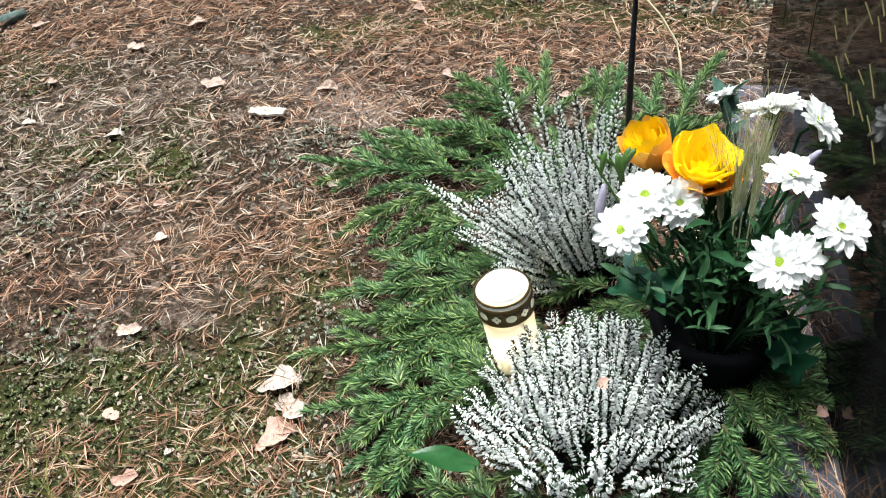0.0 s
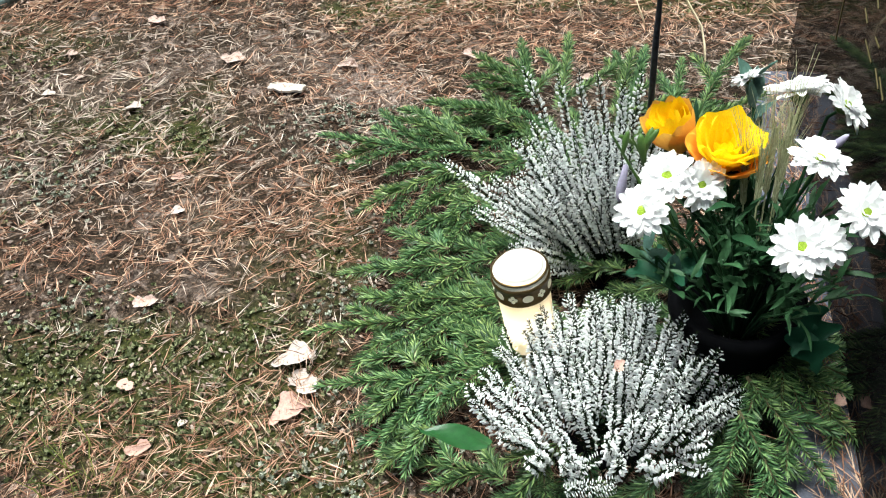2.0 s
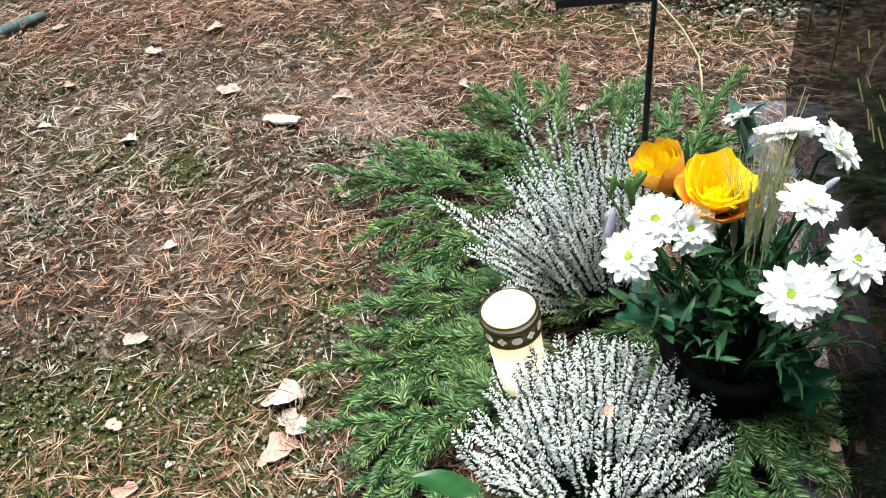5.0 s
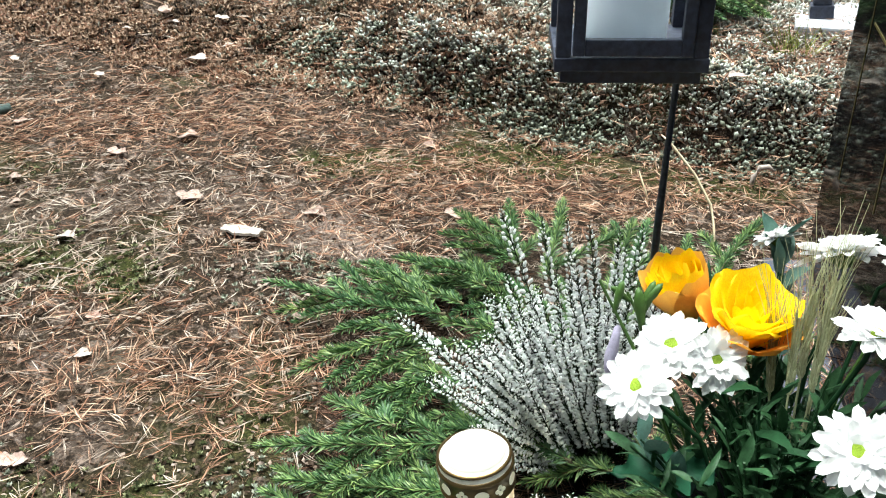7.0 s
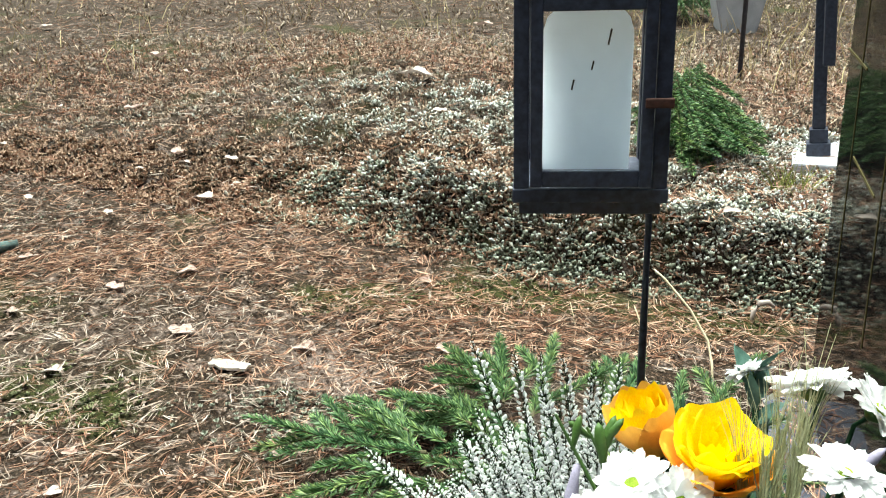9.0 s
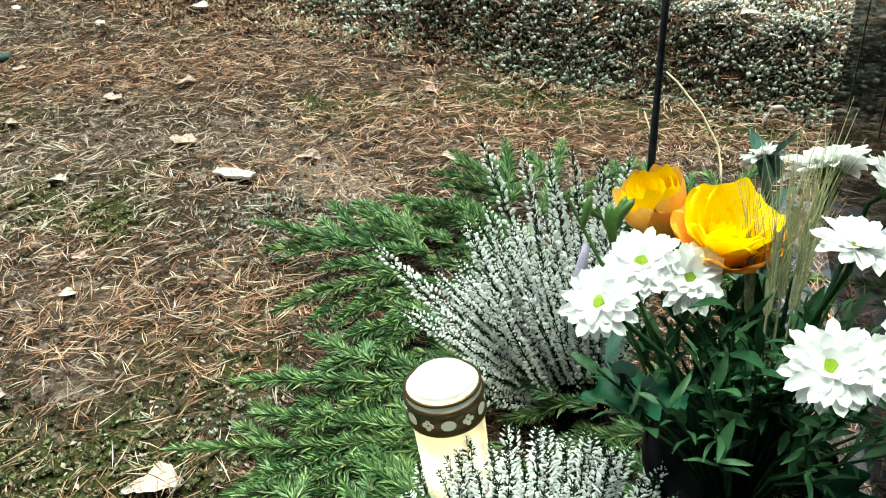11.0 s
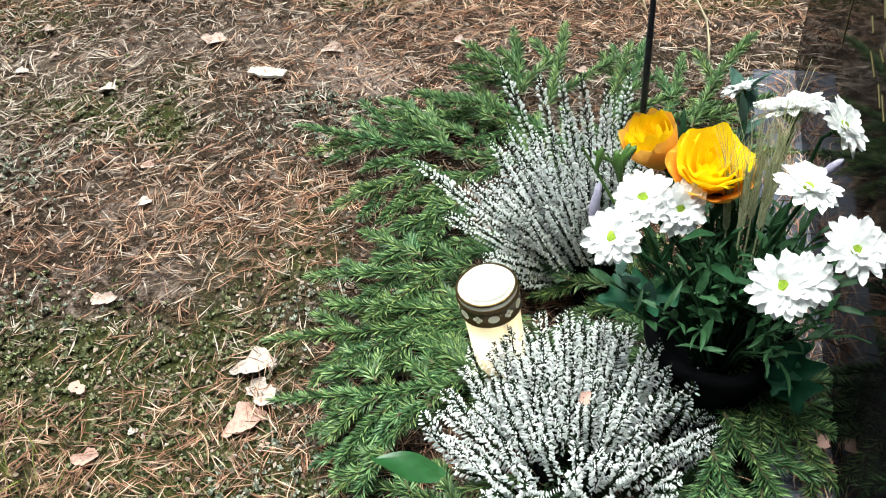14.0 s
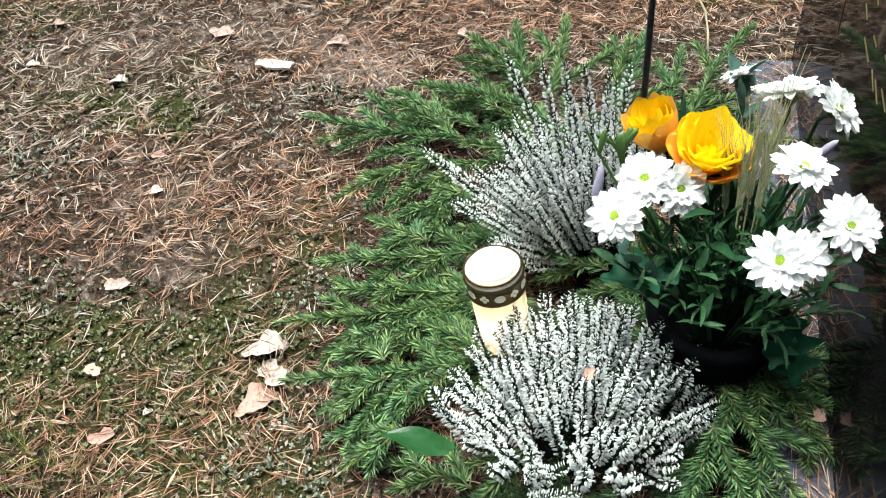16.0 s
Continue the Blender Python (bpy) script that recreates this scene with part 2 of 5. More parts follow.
def strew(tv, tf, m, size, place):
    """Many copies of a template mesh as one array of vertices and faces."""
    n = len(place)
    v = np.einsum("nij,npj->npi", m, tv[None] * size[:, None, :]) + place[:, None, :]
    f = tf[None] + (np.arange(n) * len(tv))[:, None, None]
    return v.reshape(-1, 3), f.reshape(-1, tf.shape[1])


def tube_np(path, radii, sides=6):
    """A tapered tube along a path, closed at both ends, in triangles."""
    path, radii = np.asarray(path, float), np.asarray(radii, float)
    d = np.gradient(path, axis=0)
    m = bases(d, np.zeros(len(path)))
    a = np.linspace(0, 2 * np.pi, sides, endpoint=False)
    ring = np.stack([np.cos(a), np.sin(a), 0 * a], 1)
    v = np.concatenate([path[i] + (m[i] @ (ring * radii[i]).T).T for i in range(len(path))] + [path[:1], path[-1:]])
    f, n = [], len(path)
    for i in range(n - 1):
        for j in range(sides):
            p, q = i * sides + j, i * sides + (j + 1) % sides
            f += [(p, q, q + sides), (p, q + sides, p + sides)]
    for j in range(sides):
        f += [(n * sides, (j + 1) % sides, j), (n * sides + 1, (n - 1) * sides + j, (n - 1) * sides + (j + 1) % sides)]
    return v, np.array(f)


def spindle(bend=0.02, wide=1.0, at=0.45):
    """A thin three-sided needle along +z, one unit long and two units thick, six triangles."""
    v = [(0, 0, 0)] + [(bend + wide * math.cos(a), wide * math.sin(a), at) for a in (0, 2.094, 4.189)] + [(0, 0, 1)]
    return np.array(v), np.array([(0, 2, 1), (0, 3, 2), (0, 1, 3), (4, 1, 2), (4, 2, 3), (4, 3, 1)])


def bell():
    """A small four-sided heather bell along +z, one unit long."""
    v = [(0, 0, 0)] + [(r * math.cos(a), r * math.sin(a), z) for r, z in ((0.22, 0.35), (0.16, 0.85)) for a in (0, 1.571, 3.142, 4.712)] + [(0, 0, 1)]
    f = [(0, 1 + (i + 1) % 4, 1 + i) for i in range(4)] + [(9, 5 + i, 5 + (i + 1) % 4) for i in range(4)]
    for i in range(4):
        j = (i + 1) % 4
        f += [(1 + i, 1 + j, 5 + j), (1 + i, 5 + j, 5 + i)]
    return np.array(v), np.array(f)


def part(name, me, parent=None, label=""):
    """Links a mesh as one object under a thing."""
    ob = new(name, me)
    if parent is not None:
        ob.parent = parent
    return tagged(ob, label) if label else ob


def thing(name, label, category, group="", at=(0, 0, 0)):
    e = new(name)
    e.location = at
    e.empty_display_size = 0.02
    return tagged(e, label, category, group)


def bm_mesh(name, bm, mat, smooth=False):
    me = bpy.data.meshes.new(name)
    bm.to_mesh(me)
    bm.free()
    me.materials.append(mat)
    if smooth:
        me.polygons.foreach_set("use_smooth", np.full(len(me.polygons), True))
    return me


def box(name, lo, hi, mat, bevel=0.001, rough=0.0):
    bm = bmesh.new()
    bmesh.ops.create_cube(bm, size=1)
    lo, hi = Vector(lo), Vector(hi)
    for v in bm.verts:
        v.co = Vector([lo[i] + (v.co[i] + 0.5) * (hi[i] - lo[i]) for i in range(3)])
    if bevel:
        bmesh.ops.bevel(bm, geom=bm.edges[:], offset=bevel, segments=2, affect="EDGES", profile=0.6)
    if rough:
        for v in bm.verts:
            v.co += noise.noise_vector(v.co * 40) * rough
    return bm_mesh(name, bm, mat)


def lathe(name, rows, mat, sides=48, smooth=True):
    """A turned body: rows of (radius, height), from below to above."""
    bm = bmesh.new()
    rings = []
    for r, z in rows:
        if r <= 0:
            rings.append([bm.verts.new((0, 0, z))])
        else:
            rings.append([bm.verts.new((r * math.cos(2 * math.pi * i / sides), r * math.sin(2 * math.pi * i / sides), z)) for i in range(sides)])
    for a, b in zip(rings, rings[1:]):
        for i in range(sides):
            j = (i + 1) % sides
            if len(a) == 1 and len(b) > 1:
                bm.faces.new((a[0], b[j], b[i]))
            elif len(b) == 1 and len(a) > 1:
                bm.faces.new((a[i], a[j], b[0]))
            elif len(a) > 1:
                bm.faces.new((a[i], a[j], b[j], b[i]))
    return bm_mesh(name, bm, mat, smooth)


def smoothstep(a, b, x):
    t = np.clip((x - a) / (b - a), 0, 1)
    return t * t * (3 - 2 * t)


WAVES = [(rng.uniform(-1, 1, 2) * f, rng.uniform(0, 6.28), 1 / f ** 0.8) for f in (4, 5, 7, 9, 12, 16, 21, 28, 37, 48, 63)]
PATCH = [(rng.uniform(-1, 1, 2) * f, rng.uniform(0, 6.28)) for f in (5, 6, 8, 10, 13, 17, 22)]


def waves(x, y):
    return sum(a * np.sin(k[0] * x + k[1] * y + p) for k, p, a in WAVES)


def patches(x, y, shift=0.0):
    return sum(np.sin(k[0] * x + k[1] * y + p + shift) for k, p in PATCH) / 4


def bank(x, y):
    return y - (1.585 - 0.30 * x) + 0.012 * np.sin(9 * x + 1) + 0.014 * np.sin(23 * x) + 0.012 * np.sin(51 * x + 2)


def clumps(x, y):
    return np.sin(34 * x + 7 * y + 1) * np.sin(37 * y - 9 * x) + 0.6 * np.sin(61 * x - 20 * y + 2) * np.sin(25 * x + 57 * y)


def blobs(x, y, rows):
    """How strongly a ground cover holds at x, y: soft-edged patches, their rims broken up."""
    u, v = x + 0.012 * np.sin(47 * y + 13 * x), y + 0.012 * np.sin(53 * x - 11 * y)
    return np.clip(sum(w * np.exp(-((u - cx) / rx) ** 2 - ((v - cy) / ry) ** 2) for cx, cy, rx, ry, w in rows), 0, 1)


SAND = [(-0.55, 1.45, 0.30, 0.09, 0.35), (-0.75, 1.28, 0.2, 0.07, 0.3), (-0.215, 1.225, 0.09, 0.05, 0.9), (-0.30, 1.30, 0.17, 0.06, 0.5), (-0.41, 0.83, 0.06, 0.05, 0.5), (-0.46, 0.95, 0.12, 0.07, 0.5), (-0.55, 1.30, 0.14, 0.06, 0.25), (-0.68, 1.20, 0.12, 0.05, 0.35), (-0.58, 0.87, 0.06, 0.05, 0.35)]
MOSSY = [(-0.50, 1.10, 0.07, 0.045, 0.9), (-0.63, 1.14, 0.12, 0.06, 0.6), (-0.22, 1.44, 0.13, 0.05, 0.9), (0.07, 1.49, 0.17, 0.06, 0.9), (0.36, 1.43, 0.14, 0.06, 0.8), (-0.52, 0.67, 0.20, 0.11, 0.9), (-0.29, 0.55, 0.16, 0.10, 0.8), (-0.30, 0.72, 0.09, 0.06, 0.6), (-0.27, 0.87, 0.04, 0.04, 0.6), (-0.80, 1.38, 0.2, 0.1, 0.5)]
REDDISH = [(-0.25, 0.96, 0.07, 0.13, 0.9), (-0.37, 0.92, 0.12, 0.09, 1.0), (-0.53, 1.03, 0.10, 0.06, 0.8), (-0.30, 1.20, 0.2, 0.06, 0.5), (-0.05, 1.42, 0.2, 0.05, 0.6), (-0.16, 1.15, 0.08, 0.08, 0.5), (0.15, 1.33, 0.2, 0.06, 0.5)]
GREYISH = [(-0.67, 0.99, 0.12, 0.08, 1.0), (-0.22, 0.80, 0.035, 0.05, 1.0), (-0.25, 1.155, 0.11, 0.035, 1.0), (-0.23, 0.555, 0.06, 0.04, 1.0), (-0.21, 0.66, 0.04, 0.05, 0.7), (-0.25, 1.06, 0.05, 0.05, 0.6), (-0.62, 0.78, 0.1, 0.05, 0.5), (-0.20, 0.93, 0.03, 0.06, 0.6)]


def height(x, y):
    """The ground: it climbs gently away from the grave and steps up on to a low bank."""
    z = 0.140 - 0.05 * np.clip(x + 0.355, -1.5, 1.5) + 0.125 * np.minimum(y - 1.208, 1.792) + 0.10 * np.clip(y - 3, 0, 60)
    b = bank(x, y)
    soft = 0.085 + 0.24 * smoothstep(-0.05, -0.45, x)
    z = z + 0.125 * smoothstep(0, 1, b / soft) * smoothstep(-1.2, -0.2, x) * (1 - 0.6 * smoothstep(0.6, 1.6, b))
    z = z + 0.013 * clumps(x, y) * smoothstep(0.0, 0.06, b) * smoothstep(1.6, 0.8, b)
    return z + 0.0085 * waves(x, y)


def ground_sheet():
    def axis(lo, hi, step, far_lo, far_hi):
        inner = np.arange(lo, hi, step)
        out_lo = lo - np.geomspace(step, lo - far_lo, 26)[::-1]
        out_hi = hi + np.geomspace(step, far_hi - hi, 34)
        return np.concatenate([out_lo, inner, out_hi])
    xs, ys = axis(-1.3, 1.0, 0.012, -60, 60), axis(0.3, 2.6, 0.012, -50, 90)
    gx, gy = np.meshgrid(xs, ys, indexing="ij")
    v = np.stack([gx, gy, height(gx, gy) + 0.002 * rng.standard_normal(gx.shape)], 2).reshape(-1, 3)
    i, j = np.meshgrid(np.arange(len(xs) - 1), np.arange(len(ys) - 1), indexing="ij")
    a = (i * len(ys) + j).ravel()
    f = np.stack([a, a + len(ys), a + len(ys) + 1, a + 1], 1)
    ob = new("ground", mesh_np("ground", v, f, [SOIL], smooth=True))
    for name, rows in (("bare_sand", SAND), ("moss_film", MOSSY)):
        ob.data.attributes.new(name, "FLOAT", "POINT").data.foreach_set("value", blobs(v[:, 0], v[:, 1], rows).astype(np.float32))
    return tagged(ob, "sloping brown forest soil with moss and pale bare patches", "ground", kind="structure")


def area_points(n, x0, x1, y0, y1):
    x, y = rng.uniform(x0, x1, n), rng.uniform(y0, y1, n)
    return x, y


def thinning(x, y, x0, x1, y0, y1, rim=0.22):
    """Covers thin out towards the rims of their area."""
    u = x + 0.06 * np.sin(9 * y + 1) + 0.03 * np.sin(31 * y)
    v = y + 0.06 * np.sin(8 * x + 2) + 0.03 * np.sin(29 * x)
    return smoothstep(x0, x0 + rim, u) * smoothstep(x1, x1 - rim, u) * smoothstep(y0, y0 + rim, v) * smoothstep(y1, y1 - rim, v)


def on_ground(x, y, up=0.0):
    return np.stack([x, y, height(x, y) + up], 1)


def needle_litter(name, n, region, label, size=1.0, keep=None, mat=None, lift=0.0):
    x, y = area_points(n, *region)
    if keep is not None:
        ok = rng.random(n) < keep(x, y) * thinning(x, y, *region)
        x, y = x[ok], y[ok]
    n = len(x)
    # a slightly bent three-sided needle, two to a bundle
    tv, tf = spindle(0.035, 0.0145, 0.5)
    v, f = [], []
    a = rng.uniform(0, 2 * np.pi, n)
    tilt = rng.normal(0.08, 0.16, n)
    ln = rng.uniform(0.018, 0.044, n) * size
    up = np.abs(rng.normal(0, 0.005, n)) + 0.003 + lift * rng.random(n)
    count = 0
    for k in (0, 1):
        b = a + k * rng.normal(0.0, 0.22, n)
        d = np.stack([np.cos(b) * np.cos(tilt), np.sin(b) * np.cos(tilt), np.sin(tilt)], 1)
        sc = np.stack([ln * 1.15, ln * 1.15, ln], 1)
        vv, ff = strew(tv, tf, bases(d, rng.uniform(0, 6.28, n)), sc, on_ground(x, y, up))
        v.append(vv), f.append(ff + count)
        count += len(vv)
    ob = new(name, mesh_np(name, np.concatenate(v), np.concatenate(f), [mat or NEEDLE]))
    return tagged(ob, label, "pine needles", kind="stuff")


def rosettes(name, x, y, mat, label, category, size, blades=7, rise=0.55, lean=0.0, lift=0.0):
    n = len(x)
    tv, tf = [], []
    for i in range(blades):
        a = 2 * np.pi * i / blades
        e = rise + 0.35 * (i % 2)
        d = np.array([math.cos(a) * math.cos(e), math.sin(a) * math.cos(e), math.sin(e)])
        s = np.array([-math.sin(a), math.cos(a), 0]) * 0.25
        k = len(tv)
        tv += [0 * d, d * 0.55 + s, d + np.array([0, 0, -0.06]), d * 0.55 - s]
        tf += [(k, k + 1, k + 2), (k, k + 2, k + 3)]
    up = np.stack([rng.normal(0, 0.25, n), rng.normal(0, 0.25, n) - lean, np.ones(n)], 1)
    r = rng.uniform(0.6, 1.3, n) * size
    v, f = strew(np.array(tv), np.array(tf), bases(up, rng.uniform(0, 6.28, n)), np.stack([r, r, r], 1), on_ground(x, y, 0.001 + lift * rng.random(n)))
    return tagged(new(name, mesh_np(name, v, f, [mat])), label, category, kind="stuff")


def shoots(name, x, y, mat, label, category, tall, per=6, thick=0.16, smooth=False):
    n = len(x)
    tv, tf = [], []
    bv, bf = spindle(0.0, thick, 0.68)
    for i in range(per):
        a, s = 2.4 * i, 0.5 * math.sqrt((i + 0.5) / per)
        d = np.array([[0.75 * math.cos(a), 0.75 * math.sin(a), 0.9]])
        k = (0.75 + 0.35 * math.sin(5 * i)) * np.ones((1, 3))
        v, f = strew(bv, bf, bases(d, np.array([a])), k, np.array([[math.cos(a) * s, math.sin(a) * s, 0]]))
        tv.append(v), tf.append(f + len(bv) * i)
    up = np.stack([rng.normal(0, 0.25, n), rng.normal(-0.1, 0.25, n), np.ones(n)], 1)
    r = rng.uniform(0.6, 1.35, n) * tall
    v, f = strew(np.concatenate(tv), np.concatenate(tf), bases(up, rng.uniform(0, 6.28, n)), np.stack([r, r, r], 1), on_ground(x, y, -0.001))
    return tagged(new(name, mesh_np(name, v, f, [mat], smooth=smooth)), label, category, kind="stuff")


def grass(name, x, y, tall, label):
    n = len(x)
    tv, tf = tube_np([(0, 0, 0), (0.06, 0, 0.5), (0.25, 0, 1)], [0.012, 0.012, 0.003], 3)
    up = np.stack([rng.normal(0, 0.45, n), rng.normal(0, 0.45, n), np.ones(n)], 1)
    r = rng.uniform(0.5, 1.3, n) * tall
    v, f = strew(tv, tf, bases(up, rng.uniform(0, 6.28, n)), np.stack([r, r, r], 1), on_ground(x, y))
    return tagged(new(name, mesh_np(name, v, f, [STRAW])), label, "grass", kind="stuff")


# ---- ground and what covers it ----
off_bank = lambda x, y: 1 - smoothstep(-0.02, 0.06, bank(x, y))
ground_sheet()
foot = lambda x, y: smoothstep(-0.14, -0.05, bank(x, y)) * smoothstep(-0.5, -0.2, x)
needle_litter("needle_litter", 64000, (-1.5, 0.8, 0.2, 1.95), "reddish brown dry pine needles strewn over the soil",
              keep=lambda x, y: np.clip(0.48 + 0.65 * patches(x, y) + 0.75 * blobs(x, y, REDDISH) - 0.10 * blobs(x, y, SAND) - 0.08 * blobs(x, y, MOSSY) - 0.35 * blobs(x, y, GREYISH), 0.10, 1) * smoothstep(-1.35, -1.1, x) * smoothstep(0.35, 0.5, y) * (1 - 0.5 * foot(x, y)))
needle_litter("broken_needle_litter", 56000, (-1.4, 0.75, 0.2, 1.95), "short broken dark needles and crumbs between the fresh ones", 0.38,
              keep=lambda x, y: np.clip(0.8 - 0.15 * blobs(x, y, SAND), 0.2, 1) * off_bank(x, y), mat=OLD_NEEDLE)
needle_litter("pale_needle_litter", 19000, (-1.5, 0.7, 0.3, 1.95), "straw coloured older needles and grass bits on the soil",
              keep=lambda x, y: np.clip(0.4 + 0.8 * patches(x, y, 2.5), 0.05, 1) * (0.3 + 0.7 * smoothstep(0.8, 1.0, y)), mat=PALE_NEEDLE)
needle_litter("outer_needle_litter", 16000, (-3.2, 2.2, -1.2, 2.4), "scattered dry pine needles round the grave",
              keep=lambda x, y: 0.8 * smoothstep(-3.2, -1.5, x) * smoothstep(2.2, 0.9, x) * smoothstep(-1.2, 0.1, y) * (1 - smoothstep(-1.45, -1.1, x) * smoothstep(0.75, 0.5, x) * smoothstep(0.25, 0.5, y) * smoothstep(2.3, 1.8, y)))
needle_litter("far_needle_litter", 20000, (-2.2, 1.5, 1.4, 4.5), "dry pine needles lying on the mossy bank", 1.1,
              keep=lambda x, y: np.clip(0.5 + 0.5 * patches(x, y, 1.0), 0.1, 1) * (1 - 0.5 * smoothstep(-0.02, 0.03, bank(x, y)) * smoothstep(-1.0, -0.2, x)))


def picked(n, region, fn, least=0.0):
    x, y = area_points(n, *region)
    ok = rng.random(n) < np.clip(fn(x, y), least, 1) * thinning(x, y, *region)
    return x[ok], y[ok]


def debris(name, n, region, label):
    # crumbs of bark, cone scales and grit
    x, y = area_points(n, *region)
    tv, tf = spindle(0.0, 0.3, 0.5)
    a = rng.uniform(0, 6.28, n)
    d = np.stack([np.cos(a), np.sin(a), rng.normal(0.1, 0.3, n)], 1)
    r = rng.uniform(0.003, 0.010, n)
    v, f = strew(tv, tf, bases(d, a), np.stack([r, r * rng.uniform(0.5, 1.3, n), r], 1), on_ground(x, y, 0.003))
    return tagged(new(name, mesh_np(name, v, f, [CRUMB])), label, "litter", kind="stuff")


CRUMB = varied("bark_crumbs", (0.04, 0.028, 0.02), (0.44, 0.35, 0.30), 0.85, mid=(0.17, 0.115, 0.085))
debris("ground_litter", 26000, (-1.3, 0.6, 0.35, 1.9), "crumbs of bark and pale grit on the soil")
x, y = picked(58000, (-1.35, 0.7, 0.2, 1.95), lambda x, y: (0.75 * blobs(x, y, MOSSY) + 0.25 * smoothstep(0.95, 0.62, y + 0.25 * (x + 0.5)) + 0.20 * patches(x, y, 2.0) - 0.06 - 0.5 * blobs(x, y, SAND)) * off_bank(x, y))
ok = rng.random(len(x)) < smoothstep(-1.2, -1.0, x) * smoothstep(0.35, 0.45, y) * (1 - 0.6 * smoothstep(1.3, 1.42, y))
x, y = x[ok], y[ok]
rosettes("moss", x, y, MOSS, "low olive green star moss on the soil", "moss", 0.0066, 8, 0.65)
x, y = picked(44000, (-1.35, 0.4, 0.2, 1.9), lambda x, y: (0.85 * blobs(x, y, GREYISH) + 0.4 * patches(x, y, 4.0) - 0.16 - 0.4 * blobs(x, y, REDDISH)) * off_bank(x, y))
rosettes("lichen", x, y, LICHEN, "grey green lichen in patches on the soil", "lichen", 0.0058, 7, 0.8, 0.0, 0.006)
x, y = picked(29000, (-1.8, 1.25, 1.1, 3.3), lambda x, y: smoothstep(0.0, 0.05, bank(x, y)) * (0.85 + 0.3 * patches(x, y, 3.0)) * smoothstep(-1.9, -0.8, x + 0.3 * (2.6 - y)))
frosted = rng.random(len(x)) < np.clip(0.04 + 0.7 * smoothstep(-0.25, 0.15, x) * smoothstep(0.8, 0.3, bank(x, y)) + 0.25 * patches(x, y, 1.5) + 0.15 * clumps(x, y), 0.02, 0.95)
shoots("bank_cushions", x[frosted], y[frosted], CUSHION, "grey green cushion plants with frosted tips on the bank", "cushion plants", 0.0135, 5, 0.22)
shoots("olive_cushions", x[~frosted], y[~frosted], OLIVE, "olive brown low cushion plants on the bank", "cushion plants", 0.0125, 5, 0.17)


def along_bank(n, x0, x1, b0, b1):
    x, b = rng.uniform(x0, x1, n), rng.uniform(b0, b1, n)
    ok = rng.random(n) < smoothstep(x0, x0 + 0.25, x) * smoothstep(x1, x1 - 0.3, x)
    x, b = x[ok], b[ok]
    return x, b + (1.585 - 0.30 * x) - 0.012 * np.sin(9 * x + 1) - 0.014 * np.sin(23 * x) - 0.012 * np.sin(51 * x + 2)


x, y = along_bank(11000, -0.55, 1.25, -0.005, 0.13)
pick = rng.random(len(x)) < np.clip(0.4 + 0.4 * clumps(x, y) + 0.25 * smoothstep(-0.3, 0.2, x), 0.03, 0.95)
x, y = x[pick], y[pick]
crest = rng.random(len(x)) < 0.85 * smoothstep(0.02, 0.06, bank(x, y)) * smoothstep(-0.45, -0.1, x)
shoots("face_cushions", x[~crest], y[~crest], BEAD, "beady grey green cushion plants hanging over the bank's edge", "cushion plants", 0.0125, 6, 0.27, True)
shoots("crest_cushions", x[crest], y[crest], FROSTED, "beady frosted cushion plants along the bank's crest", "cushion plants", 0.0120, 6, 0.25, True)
x, y = along_bank(12500, -0.6, 1.25, 0.07, 0.65)
ok = rng.random(len(x)) < np.clip(0.02 + 0.75 * smoothstep(-0.25, 0.1, x) + 0.25 * patches(x, y, 1.5) + 0.2 * clumps(x, y), 0.02, 1)
shoots("edge_cushions", x[ok], y[ok], FROSTED, "beady cushion plants with white frosted tips on the bank", "cushion plants", 0.0110, 6, 0.23, True)
x, y = along_bank(5200, -1.45, 0.25, -0.01, 0.2)
rosettes("brown_cushions", x, y, WITHERED, "brown withered cushion plants on the bank's face", "cushion plants", 0.0095, 7, 0.75, 0.3, 0.008)
x, y = picked(12000, (-1.8, 1.2, 1.1, 3.3), lambda x, y: smoothstep(-0.02, 0.05, bank(x, y)) * (0.5 + 0.6 * patches(x, y, 5.0) - 0.3 * clumps(x, y)))
xf, yf = picked(13000, (-1.2, 1.2, 0.9, 2.2), lambda x, y: smoothstep(-0.05, 0.0, bank(x, y)) * smoothstep(0.14, 0.06, bank(x, y)) * (0.55 - 0.5 * clumps(x, y)))
x, y = np.concatenate([x, xf]), np.concatenate([y, yf])
shoots("rusty_cushions", x, y, RUST, "rusty brown withered shoots on the bank", "withered shoots", 0.015, 5, 0.13)
needle_litter("bank_needles", 20000, (-1.7, 1.2, 1.05, 3.0), "reddish dry pine needles caught on the cushion plants", 1.0,
              keep=lambda x, y: smoothstep(-0.06, 0.02, bank(x, y)) * np.clip(0.45 + 0.7 * patches(x, y, 5.0), 0.1, 1), lift=0.014)
needle_litter("bank_pale_needles", 13000, (-1.9, 1.2, 1.25, 3.4), "bleached needles and dry stems lying over the bank", 0.9,
              keep=lambda x, y: smoothstep(0.05, 0.2, bank(x, y)) * np.clip(0.5 + 0.6 * patches(x, y, 0.7), 0.1, 1), mat=PALE_NEEDLE, lift=0.012)
needle_litter("foot_needles", 6000, (-0.8, 1.15, 1.05, 2.05), "reddish needles drifted against the foot of the bank", 1.0,
              keep=lambda x, y: smoothstep(-0.05, 0.0, bank(x, y)) * smoothstep(0.12, 0.05, bank(x, y)), lift=0.012)
x, y = picked(6500, (-3.0, 2.2, 2.3, 6.0), lambda x, y: 0.5 + 0.5 * patches(x, y, 3.0))
